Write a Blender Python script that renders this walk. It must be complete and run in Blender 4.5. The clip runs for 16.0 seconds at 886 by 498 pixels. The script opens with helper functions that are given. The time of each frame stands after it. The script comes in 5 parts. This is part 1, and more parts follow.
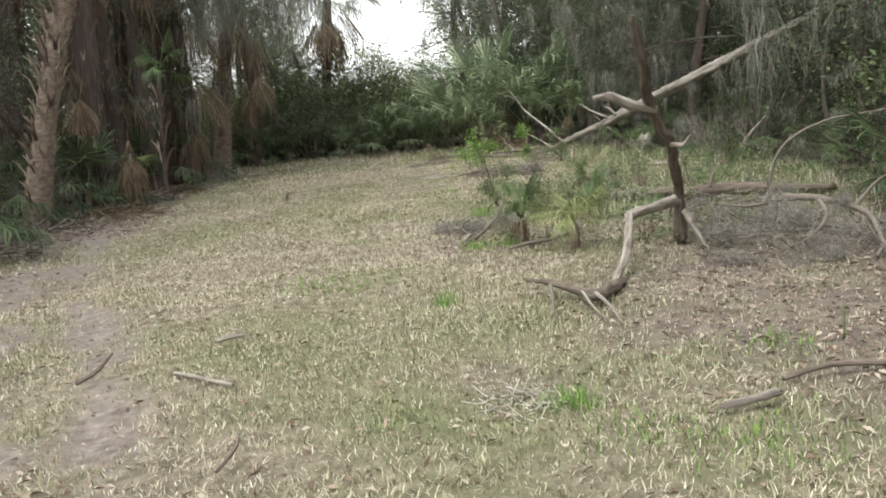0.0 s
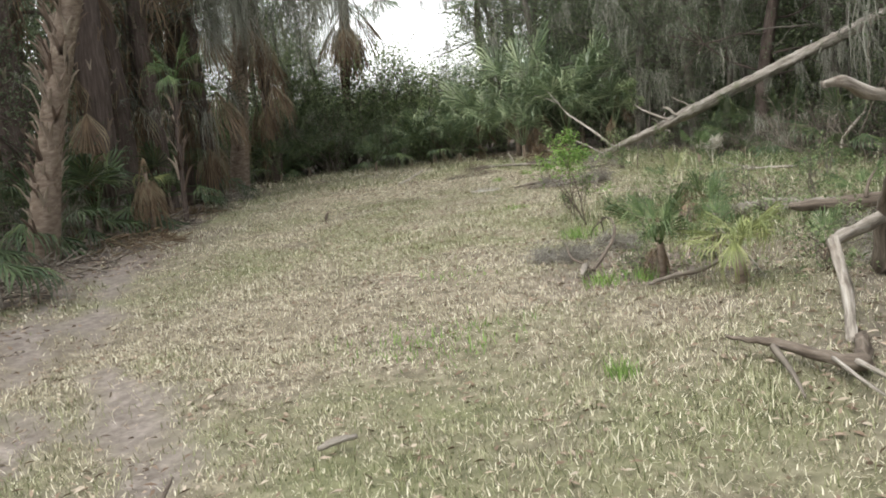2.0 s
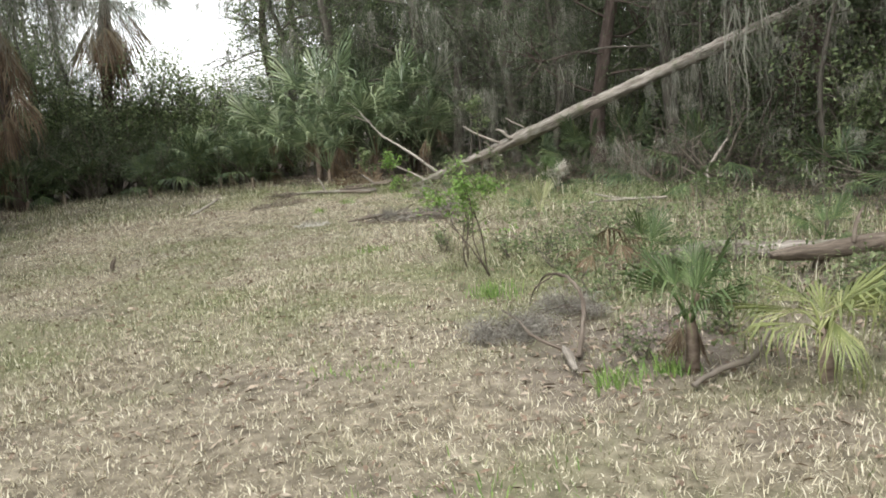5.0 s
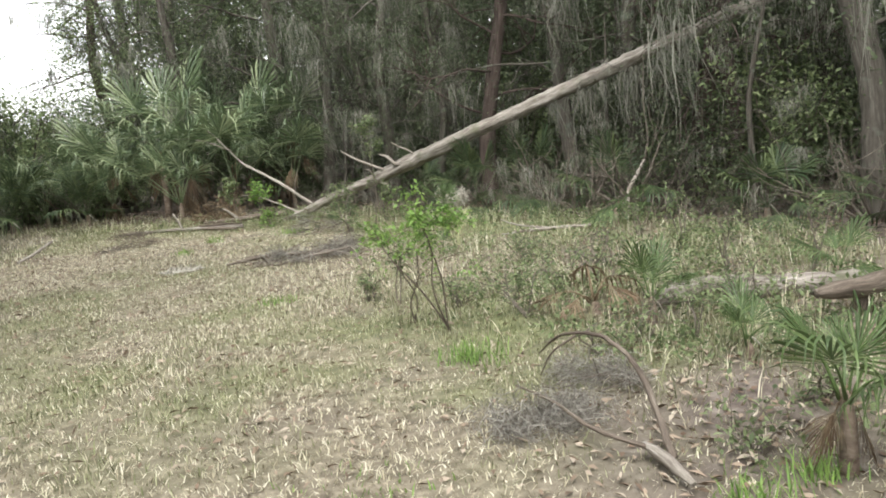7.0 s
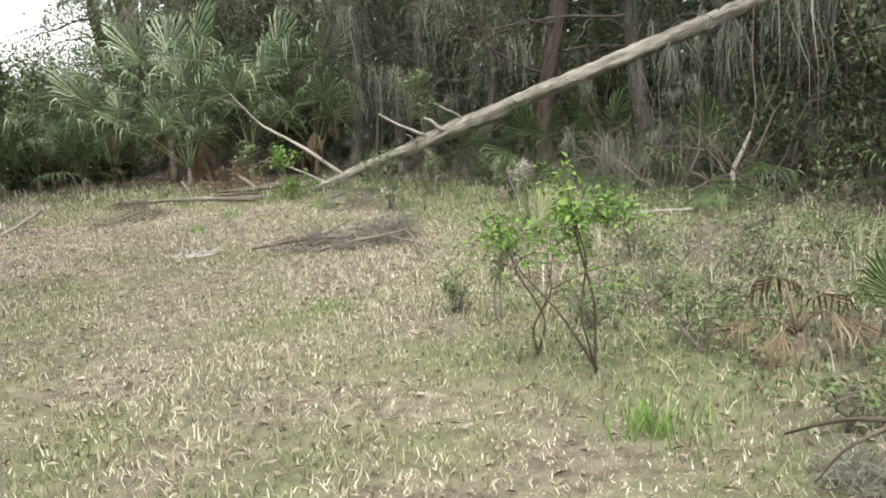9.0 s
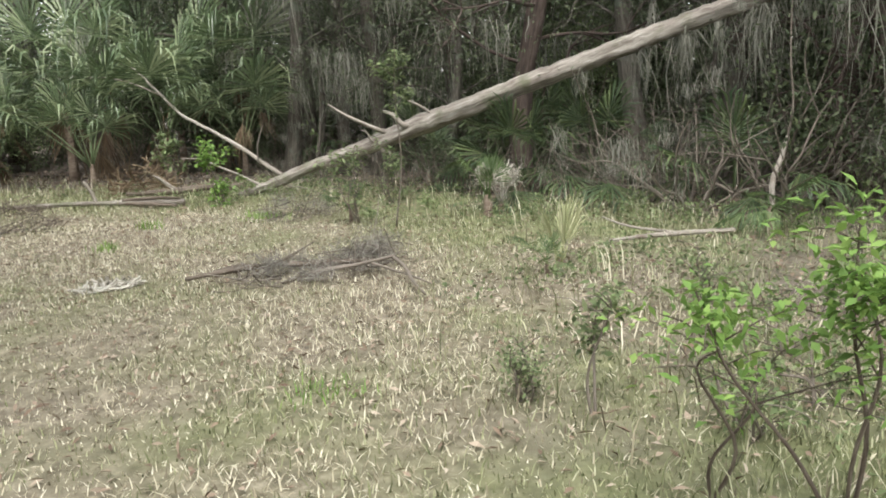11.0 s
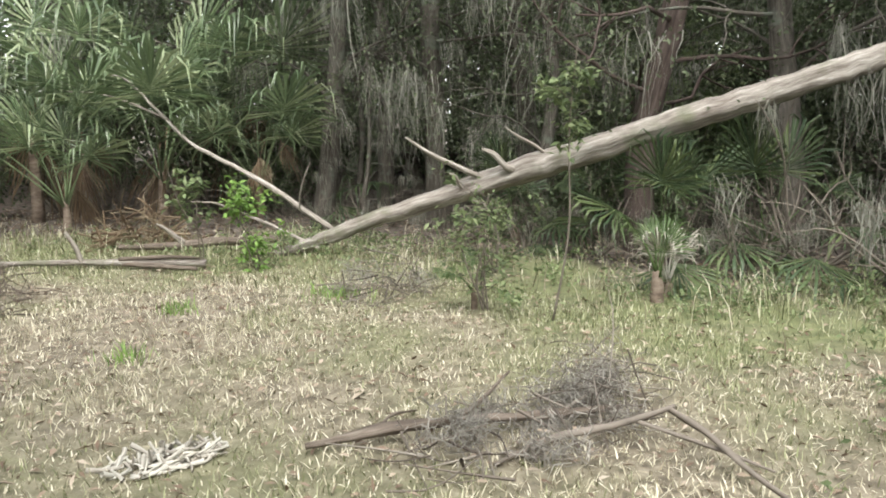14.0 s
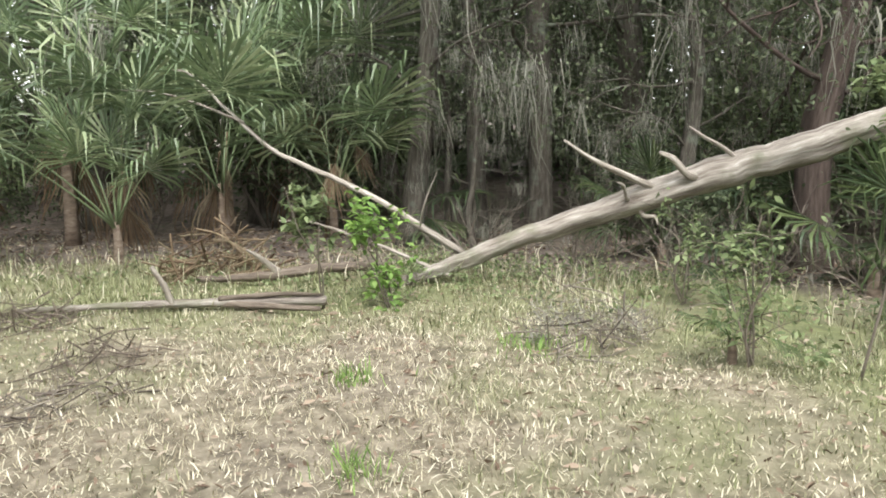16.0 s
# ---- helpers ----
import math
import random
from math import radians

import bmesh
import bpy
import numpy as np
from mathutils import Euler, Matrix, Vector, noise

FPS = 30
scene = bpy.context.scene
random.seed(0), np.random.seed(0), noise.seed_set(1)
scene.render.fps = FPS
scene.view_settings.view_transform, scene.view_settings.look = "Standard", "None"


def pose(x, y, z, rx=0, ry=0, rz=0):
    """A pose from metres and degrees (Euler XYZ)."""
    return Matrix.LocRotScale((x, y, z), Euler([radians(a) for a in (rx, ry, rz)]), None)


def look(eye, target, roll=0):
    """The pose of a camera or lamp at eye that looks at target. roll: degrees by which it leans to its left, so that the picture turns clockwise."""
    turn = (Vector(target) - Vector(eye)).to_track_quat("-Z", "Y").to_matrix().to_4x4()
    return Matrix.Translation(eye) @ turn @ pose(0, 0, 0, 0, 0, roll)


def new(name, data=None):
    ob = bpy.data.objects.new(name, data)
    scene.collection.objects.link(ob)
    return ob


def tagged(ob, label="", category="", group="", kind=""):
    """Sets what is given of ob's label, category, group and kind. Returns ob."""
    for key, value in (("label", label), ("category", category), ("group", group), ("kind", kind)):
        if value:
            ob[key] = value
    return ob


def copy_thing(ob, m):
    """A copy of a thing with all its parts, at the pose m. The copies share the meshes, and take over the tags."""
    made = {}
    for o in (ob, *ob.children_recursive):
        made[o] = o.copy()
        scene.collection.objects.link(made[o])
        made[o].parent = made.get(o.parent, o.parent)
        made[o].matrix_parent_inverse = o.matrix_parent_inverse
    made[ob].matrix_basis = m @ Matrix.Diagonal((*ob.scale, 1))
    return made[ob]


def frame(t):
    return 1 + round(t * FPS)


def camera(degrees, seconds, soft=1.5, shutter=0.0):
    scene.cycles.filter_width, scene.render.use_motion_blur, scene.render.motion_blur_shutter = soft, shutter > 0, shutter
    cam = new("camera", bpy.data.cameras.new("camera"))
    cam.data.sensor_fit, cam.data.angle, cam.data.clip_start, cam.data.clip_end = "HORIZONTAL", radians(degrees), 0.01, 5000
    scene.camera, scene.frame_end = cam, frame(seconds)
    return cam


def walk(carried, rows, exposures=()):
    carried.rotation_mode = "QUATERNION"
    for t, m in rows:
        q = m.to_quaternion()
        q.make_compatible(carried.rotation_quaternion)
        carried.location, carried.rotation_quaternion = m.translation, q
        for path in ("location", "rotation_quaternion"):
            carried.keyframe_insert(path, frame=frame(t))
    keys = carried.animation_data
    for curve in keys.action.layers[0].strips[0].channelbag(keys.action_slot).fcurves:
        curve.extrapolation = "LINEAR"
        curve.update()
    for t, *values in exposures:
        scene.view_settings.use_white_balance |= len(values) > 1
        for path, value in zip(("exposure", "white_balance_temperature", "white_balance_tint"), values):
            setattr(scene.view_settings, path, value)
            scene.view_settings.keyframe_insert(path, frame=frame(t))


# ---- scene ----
cam = camera(54.5, 16.0, soft=1.85)
METRES, EYE, TILT, LEAN, TURN = 17.0, 1.58, 0.0, 0.0, 0.0
ROWS = [
    (0.0, 0.0, 0.0, 0.0, -0.82, -9.88, 4.74),
    (0.5, -0.0128, 0.0307, -0.001, -1.33, -9.83, 4.81),
    (1.0, -0.0294, 0.0585, -0.0019, -0.67, -9.92, 3.68),
    (1.5, -0.0445, 0.0857, -0.0019, -0.83, -10.11, 3.84),
    (2.0, -0.056, 0.1134, 0.0005, -1.05, -9.32, 6.2),
    (2.5, -0.0689, 0.1402, 0.0012, -3.13, -9.21, 4.77),
    (3.0, -0.077, 0.1682, -0.0006, -8.03, -9.44, 5.57),
    (3.5, -0.0848, 0.1957, 0.0012, -10.92, -10.1, 3.38),
    (6.0, -0.1207, 0.3382, 0.0023, -21.77, -8.89, 4.34),
    (6.5, -0.124, 0.3675, 0.0015, -24.74, -8.96, 2.49),
    (7.0, -0.1237, 0.3973, -0.002, -28.56, -8.35, 5.03),
    (7.5, -0.1235, 0.4272, -0.004, -29.92, -7.92, 3.27),
    (8.0, -0.1215, 0.4593, -0.0042, -29.87, -10.39, 2.21),
    (8.5, -0.1148, 0.4912, -0.0047, -27.96, -10.41, 3.65),
    (11.0, -0.0867, 0.6473, -0.0086, -34.37, -11.0, 2.04),
    (11.5, -0.0833, 0.6778, -0.0101, -35.85, -11.05, 1.08),
    (12.0, -0.0779, 0.7088, -0.0096, -37.21, -11.54, 0.57),
    (12.5, -0.0725, 0.7416, -0.008, -35.46, -9.68, 1.71),
    (13.0, -0.0715, 0.7751, -0.0084, -36.31, -9.42, 1.97),
    (13.5, -0.0682, 0.8089, -0.0103, -37.89, -9.47, 1.64),
    (14.0, -0.0709, 0.8402, -0.0098, -37.95, -8.86, 0.09),
    (14.5, -0.0757, 0.8715, -0.0068, -39.19, -8.62, -0.84),
    (15.0, -0.0797, 0.9051, -0.0057, -39.42, -8.18, 0.28),
    (15.5, -0.086, 0.9368, -0.0056, -39.69, -8.44, 0.67),
    (16.0, -0.0896, 0.9694, -0.0072, -40.62, -9.24, 0.96),
]
walk(cam, [(t, pose(0, 0, EYE, TILT, LEAN, TURN) @ pose(METRES * x, METRES * y, METRES * z, 90 + pitch, roll, yaw)) for t, x, y, z, yaw, pitch, roll in ROWS], [(0.0, 1.62), (4.0, 1.62), (8.0, 1.92), (11.0, 1.85), (16.0, 2.25)])

# ---- world, sun, sky ----
world = bpy.data.worlds.new("overcast_sky")
scene.world = world
world.use_nodes = True
wn, wl = world.node_tree.nodes, world.node_tree.links
sky = wn.new("ShaderNodeTexSky")
sky.sky_type = "NISHITA"
sky.sun_disc = False
sky.sun_elevation, sky.sun_rotation = radians(58), radians(-140)
sky.air_density, sky.dust_density, sky.ozone_density = 1.0, 1.2, 1.0
pale = wn.new("ShaderNodeHueSaturation")
pale.inputs["Saturation"].default_value = 0.12
wl.new(sky.outputs["Color"], pale.inputs["Color"])
wl.new(pale.outputs["Color"], wn["Background"].inputs["Color"])
wn["Background"].inputs["Strength"].default_value = 0.15
sun_data = bpy.data.lights.new("sun", "SUN")
sun_data.energy, sun_data.angle, sun_data.color = 0.85, radians(24), (1.0, 0.96, 0.9)
sun = new("sun", sun_data)
sun.matrix_world = look((0, 0, 0), (-math.sin(radians(-140)) * math.cos(radians(58)), -math.cos(radians(-140)) * math.cos(radians(58)), -math.sin(radians(58))))

RNG = np.random.default_rng(7)


# ---- materials ----
def material(name, stops, rough=0.8, scale=6.0, detail=0.5, bump=0.3, source="noise", translucent=0.0, second=None, stretch=(1, 1, 1), spec=0.2, grain=False):
    """stops: colours along a ramp. source: noise, island, or object (what picks the colour). second: (colour, scale, cut) for stains."""
    m = bpy.data.materials.new(name)
    m.use_nodes = True
    n, l = m.node_tree.nodes, m.node_tree.links
    bsdf = n["Principled BSDF"]
    bsdf.inputs["Roughness"].default_value = rough
    bsdf.inputs["Specular IOR Level"].default_value = spec
    co = n.new("ShaderNodeTexCoord")
    mp = n.new("ShaderNodeMapping")
    mp.inputs["Scale"].default_value = stretch
    if grain:
        along = n.new("ShaderNodeAttribute")
        along.attribute_name = "grain"
        l.new(along.outputs["Vector"], mp.inputs["Vector"])
    else:
        l.new(co.outputs["Object"], mp.inputs["Vector"])
    tex = n.new("ShaderNodeTexNoise")
    tex.inputs["Scale"].default_value, tex.inputs["Detail"].default_value, tex.inputs["Roughness"].default_value = scale, 6, 0.65
    l.new(mp.outputs["Vector"], tex.inputs["Vector"])
    ramp = n.new("ShaderNodeValToRGB")
    lo, hi = (0.0, 1.0) if source != "noise" else (0.3, 0.72)
    while len(ramp.color_ramp.elements) < len(stops):
        ramp.color_ramp.elements.new(0.5)
    for i, c in enumerate(stops):
        e = ramp.color_ramp.elements[i]
        e.position, e.color = lo + (hi - lo) * i / (len(stops) - 1), (*c, 1)
    if source == "noise":
        l.new(tex.outputs["Fac"], ramp.inputs["Fac"])
    elif source == "island":
        geo = n.new("ShaderNodeNewGeometry")
        l.new(geo.outputs["Random Per Island"], ramp.inputs["Fac"])
    else:
        info = n.new("ShaderNodeObjectInfo")
        add = n.new("ShaderNodeMath")
        add.operation = "MULTIPLY_ADD"
        l.new(tex.outputs["Fac"], add.inputs[0])
        add.inputs[1].default_value = 0.5
        l.new(info.outputs["Random"], add.inputs[2])
        sub = n.new("ShaderNodeMath")
        sub.operation = "SUBTRACT"
        l.new(add.outputs[0], sub.inputs[0])
        sub.inputs[1].default_value = 0.25
        l.new(sub.outputs[0], ramp.inputs["Fac"])
    colour = ramp.outputs["Color"]
    if source == "island":
        # large-scale tint on top of the piece-by-piece one
        mix = n.new("ShaderNodeMix")
        mix.data_type, mix.blend_type = "RGBA", "MULTIPLY"
        mix.inputs["Factor"].default_value = detail
        r2 = n.new("ShaderNodeValToRGB")
        r2.color_ramp.elements[0].position, r2.color_ramp.elements[0].color = 0.3, (0.45, 0.45, 0.4, 1)
        r2.color_ramp.elements[1].position, r2.color_ramp.elements[1].color = 0.65, (1.25, 1.2, 1.1, 1)
        l.new(tex.outputs["Fac"], r2.inputs["Fac"])
        l.new(colour, mix.inputs["A"])
        l.new(r2.outputs["Color"], mix.inputs["B"])
        colour = mix.outputs["Result"]
    if second:
        c2, s2, cut = second
        t2 = n.new("ShaderNodeTexNoise")
        t2.inputs["Scale"].default_value, t2.inputs["Detail"].default_value = s2, 5
        l.new(co.outputs["Object"], t2.inputs["Vector"])
        r3 = n.new("ShaderNodeValToRGB")
        r3.color_ramp.elements[0].position, r3.color_ramp.elements[1].position = cut, cut + 0.12
        l.new(t2.outputs["Fac"], r3.inputs["Fac"])
        mix2 = n.new("ShaderNodeMix")
        mix2.data_type = "RGBA"
        l.new(r3.outputs["Color"], mix2.inputs["Factor"])
        l.new(colour, mix2.inputs["A"])
        mix2.inputs["B"].default_value = (*c2, 1)
        colour = mix2.outputs["Result"]
    l.new(colour, bsdf.inputs["Base Color"])
    if bump:
        b = n.new("ShaderNodeBump")
        b.inputs["Strength"].default_value, b.inputs["Distance"].default_value = bump, 0.02
        l.new(tex.outputs["Fac"], b.inputs["Height"])
        l.new(b.outputs["Normal"], bsdf.inputs["Normal"])
    if translucent:
        tr = n.new("ShaderNodeBsdfTranslucent")
        l.new(colour, tr.inputs["Color"])
        ms = n.new("ShaderNodeMixShader")
        ms.inputs["Fac"].default_value = translucent
        l.new(bsdf.outputs["BSDF"], ms.inputs[1])
        l.new(tr.outputs["BSDF"], ms.inputs[2])
        l.new(ms.outputs["Shader"], n["Material Output"].inputs["Surface"])
    return m


BARK = material("grey_brown_bark", [(0.05, 0.044, 0.036), (0.105, 0.094, 0.078), (0.18, 0.166, 0.14)], 0.9, 6, bump=1.0, stretch=(4, 4, 0.6), second=((0.16, 0.175, 0.14), 3.5, 0.58), grain=True)
RED_BARK = material("red_brown_bark", [(0.04, 0.03, 0.026), (0.088, 0.067, 0.057), (0.15, 0.121, 0.104)], 0.9, 6, bump=1.0, stretch=(4, 4, 0.45), grain=True)
PALM_BARK = material("palm_trunk_bark", [(0.093, 0.068, 0.051), (0.196, 0.153, 0.119), (0.306, 0.255, 0.204)], 0.9, 8, bump=0.9, stretch=(1, 1, 2.5))
BOOT = material("palm_boot", [(0.119, 0.085, 0.064), (0.23, 0.178, 0.14), (0.34, 0.289, 0.23)], 0.85, 14, bump=0.5, source="object")
LOG = material("weathered_log", [(0.09, 0.074, 0.06), (0.2, 0.175, 0.15), (0.32, 0.295, 0.258), (0.5, 0.475, 0.43)], 0.85, 7, bump=1.0, stretch=(3.5, 3.5, 0.45), second=((0.14, 0.14, 0.095), 2.6, 0.55), grain=True)
PALE_WOOD = material("bleached_dead_wood", [(0.12, 0.1, 0.082), (0.3, 0.27, 0.23), (0.5, 0.47, 0.42)], 0.8, 9, bump=0.9, stretch=(4, 4, 0.4), second=((0.15, 0.115, 0.09), 6, 0.6), grain=True)
BROWN_WOOD = material("brown_dead_wood", [(0.07, 0.055, 0.044), (0.145, 0.118, 0.094), (0.26, 0.225, 0.185)], 0.85, 9, bump=0.7, stretch=(4, 4, 0.5), grain=True)
TWIG = material("grey_twigs", [(0.083, 0.069, 0.059), (0.166, 0.144, 0.124), (0.262, 0.238, 0.207)], 0.9, 6, source="island", detail=0.5, bump=0)
LEAF_DARK = material("dark_evergreen_leaves", [(0.054, 0.072, 0.044), (0.086, 0.114, 0.063), (0.126, 0.16, 0.091), (0.172, 0.204, 0.126)], 0.6, 0.9, source="island", detail=0.4, bump=0, translucent=0.35)
LEAF_MID = material("mid_green_leaves", [(0.091, 0.125, 0.062), (0.148, 0.197, 0.093), (0.217, 0.28, 0.137), (0.286, 0.342, 0.186)], 0.55, 0.9, source="island", detail=0.4, bump=0, translucent=0.35)
LEAF_LIGHT = material("fresh_green_leaves", [(0.13, 0.23, 0.06), (0.2, 0.34, 0.09), (0.3, 0.44, 0.13)], 0.5, 3, source="island", detail=0.3, bump=0, translucent=0.35)
FAN = material("palm_fan_green", [(0.085, 0.128, 0.068), (0.162, 0.228, 0.116), (0.34, 0.405, 0.245)], 0.36, 2, source="island", detail=0.5, bump=0, translucent=0.25, spec=0.6)
FAN_SMALL = material("palmetto_green", [(0.05, 0.085, 0.03), (0.09, 0.145, 0.05), (0.15, 0.215, 0.085)], 0.45, 3, source="island", detail=0.45, bump=0, translucent=0.25, spec=0.4)
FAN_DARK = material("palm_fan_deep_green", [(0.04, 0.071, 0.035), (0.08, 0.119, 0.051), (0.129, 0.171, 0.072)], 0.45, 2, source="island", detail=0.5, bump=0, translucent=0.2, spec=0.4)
FAN_YELLOW = material("palm_fan_yellowing", [(0.14, 0.175, 0.062), (0.24, 0.275, 0.105), (0.38, 0.4, 0.19)], 0.5, 4, source="island", detail=0.4, bump=0, translucent=0.25, spec=0.4)
FAN_SPEAR = material("young_palm_leaf_pale", [(0.3, 0.33, 0.17), (0.44, 0.46, 0.26), (0.58, 0.58, 0.38)], 0.5, 4, source="island", detail=0.3, bump=0, translucent=0.25, spec=0.4)
FAN_DEAD = material("palm_fan_dead", [(0.104, 0.071, 0.048), (0.184, 0.135, 0.089), (0.257, 0.214, 0.15)], 0.8, 4, source="island", detail=0.5, bump=0, translucent=0.1)
FAN_PALE = material("palm_fan_bleached", [(0.322, 0.294, 0.252), (0.46, 0.441, 0.389), (0.57, 0.559, 0.504)], 0.8, 4, source="island", detail=0.4, bump=0, translucent=0.1)
MOSS = material("grey_hanging_moss", [(0.17, 0.177, 0.148), (0.26, 0.264, 0.23), (0.38, 0.38, 0.34)], 0.95, 1.5, source="island", detail=0.5, bump=0, translucent=0.25)
MOSS_PALE = material("fallen_grey_moss", [(0.18, 0.168, 0.148), (0.28, 0.266, 0.24), (0.42, 0.405, 0.37)], 0.95, 2.5, source="island", detail=0.35, bump=0, translucent=0.4)
LITTER = material("dry_leaf_litter", [(0.117, 0.081, 0.059), (0.216, 0.158, 0.117), (0.324, 0.261, 0.203), (0.45, 0.396, 0.324)], 0.85, 1.5, source="island", detail=0.4, bump=0)


def grass_material():
    m = bpy.data.materials.new("dry_and_green_grass")
    m.use_nodes = True
    n, l = m.node_tree.nodes, m.node_tree.links
    bsdf = n["Principled BSDF"]
    bsdf.inputs["Roughness"].default_value, bsdf.inputs["Specular IOR Level"].default_value = 0.7, 0.15
    geo = n.new("ShaderNodeNewGeometry")
    dry, green, mix = n.new("ShaderNodeValToRGB"), n.new("ShaderNodeValToRGB"), n.new("ShaderNodeMix")
    for ramp, cols in ((dry, [(0.12, 0.098, 0.068), (0.36, 0.32, 0.225), (0.6, 0.56, 0.415), (0.82, 0.78, 0.63)]), (green, [(0.075, 0.09, 0.04), (0.15, 0.175, 0.078), (0.25, 0.275, 0.135), (0.37, 0.385, 0.22)])):
        while len(ramp.color_ramp.elements) < 4:
            ramp.color_ramp.elements.new(0.5)
        for i, c in enumerate(cols):
            ramp.color_ramp.elements[i].position, ramp.color_ramp.elements[i].color = i / 3, (*c, 1)
        l.new(geo.outputs["Random Per Island"], ramp.inputs["Fac"])
    at = n.new("ShaderNodeAttribute")
    at.attribute_name = "green"
    mix.data_type = "RGBA"
    l.new(at.outputs["Fac"], mix.inputs["Factor"])
    l.new(dry.outputs["Color"], mix.inputs["A"])
    l.new(green.outputs["Color"], mix.inputs["B"])
    l.new(mix.outputs["Result"], bsdf.inputs["Base Color"])
    tr, ms = n.new("ShaderNodeBsdfTranslucent"), n.new("ShaderNodeMixShader")
    l.new(mix.outputs["Result"], tr.inputs["Color"])
    ms.inputs["Fac"].default_value = 0.25
    l.new(bsdf.outputs["BSDF"], ms.inputs[1])
    l.new(tr.outputs["BSDF"], ms.inputs[2])
    l.new(ms.outputs["Shader"], n["Material Output"].inputs["Surface"])
    return m


def ground_material():
    m = bpy.data.materials.new("grassy_sandy_ground")
    m.use_nodes = True
    n, l = m.node_tree.nodes, m.node_tree.links
    bsdf = n["Principled BSDF"]
    bsdf.inputs["Roughness"].default_value, bsdf.inputs["Specular IOR Level"].default_value = 0.95, 0.1
    co = n.new("ShaderNodeTexCoord")

    def noise_ramp(scale, cols, lo=0.3, hi=0.7):
        t, r = n.new("ShaderNodeTexNoise"), n.new("ShaderNodeValToRGB")
        t.inputs["Scale"].default_value, t.inputs["Detail"].default_value, t.inputs["Roughness"].default_value = scale, 8, 0.7
        l.new(co.outputs["Object"], t.inputs["Vector"])
        while len(r.color_ramp.elements) < len(cols):
            r.color_ramp.elements.new(0.5)
        for i, c in enumerate(cols):
            r.color_ramp.elements[i].position, r.color_ramp.elements[i].color = lo + (hi - lo) * i / (len(cols) - 1), (*c, 1)
        l.new(t.outputs["Fac"], r.inputs["Fac"])
        return t, r.outputs["Color"]

    t1, col = noise_ramp(9, [(0.075, 0.063, 0.047), (0.15, 0.13, 0.095), (0.25, 0.22, 0.163), (0.4, 0.36, 0.275)])
    for name, scale, cols in (("green", 7, [(0.08, 0.09, 0.046), (0.15, 0.165, 0.082), (0.24, 0.255, 0.13)]), ("litter", 8, [(0.066, 0.052, 0.045), (0.14, 0.116, 0.1), (0.26, 0.226, 0.195)]), ("sand", 10, [(0.11, 0.093, 0.08), (0.2, 0.172, 0.15), (0.34, 0.305, 0.272)])):
        _, c2 = noise_ramp(scale, cols)
        at, mix = n.new("ShaderNodeAttribute"), n.new("ShaderNodeMix")
        at.attribute_name = name
        mix.data_type = "RGBA"
        l.new(at.outputs["Fac"], mix.inputs["Factor"])
        l.new(col, mix.inputs["A"])
        l.new(c2, mix.inputs["B"])
        col = mix.outputs["Result"]
    l.new(col, bsdf.inputs["Base Color"])
    b = n.new("ShaderNodeBump")
    b.inputs["Strength"].default_value, b.inputs["Distance"].default_value = 0.8, 0.03
    l.new(t1.outputs["Fac"], b.inputs["Height"])
    l.new(b.outputs["Normal"], bsdf.inputs["Normal"])
    return m


GRASS, GROUND = grass_material(), ground_material()


# ---- mesh helpers ----
class Geo:
    """Gathers vertices and faces from numpy arrays."""

    def __init__(self):
        self.v, self.q, self.t, self.n, self.attr, self.grain = [], [], [], 0, [], []

    def add(self, v, quads=None, tris=None, attr=None, grain=None):
        v = np.asarray(v, float).reshape(-1, 3)
        if quads is not None and len(quads):
            self.q.append(np.asarray(quads, int).reshape(-1, 4) + self.n)
        if tris is not None and len(tris):
            self.t.append(np.asarray(tris, int).reshape(-1, 3) + self.n)
        self.v.append(v)
        if attr is not None:
            self.attr.append(np.asarray(attr, float))
        if grain is not None:
            self.grain.append(np.asarray(grain, float))
        self.n += len(v)
        return self

    def mesh(self, name, mat, smooth=False, attr_name=None):
        v = np.concatenate(self.v)
        q = np.concatenate(self.q) if self.q else np.zeros((0, 4), int)
        t = np.concatenate(self.t) if self.t else np.zeros((0, 3), int)
        me = bpy.data.meshes.new(name)
        me.vertices.add(len(v))
        me.vertices.foreach_set("co", v.astype(np.float32).ravel())
        loops = np.concatenate([q.ravel(), t.ravel()]).astype(np.int32)
        me.loops.add(len(loops))
        me.loops.foreach_set("vertex_index", loops)
        me.polygons.add(len(q) + len(t))
        starts = np.concatenate([np.arange(len(q)) * 4, len(q) * 4 + np.arange(len(t)) * 3]).astype(np.int32)
        me.polygons.foreach_set("loop_start", starts)
        if smooth:
            me.polygons.foreach_set("use_smooth", np.ones(len(q) + len(t), bool))
        if attr_name:
            a = me.attributes.new(attr_name, "FLOAT", "POINT")
            a.data.foreach_set("value", np.concatenate(self.attr).astype(np.float32))
        if self.grain and sum(len(k) for k in self.grain) == len(v):
            a = me.attributes.new("grain", "FLOAT_VECTOR", "POINT")
            a.data.foreach_set("vector", np.concatenate(self.grain).astype(np.float32).ravel())
        me.update(calc_edges=True)
        me.materials.append(mat)
        return me


def thing(name, place, label, category, group="", kind="", turn=0.0, scale=1.0):
    ob = new(name)
    ob.empty_display_size = 0.2
    ob.matrix_basis = pose(*place, 0, 0, turn) @ Matrix.Scale(scale, 4)
    return tagged(ob, label, category, group, kind)


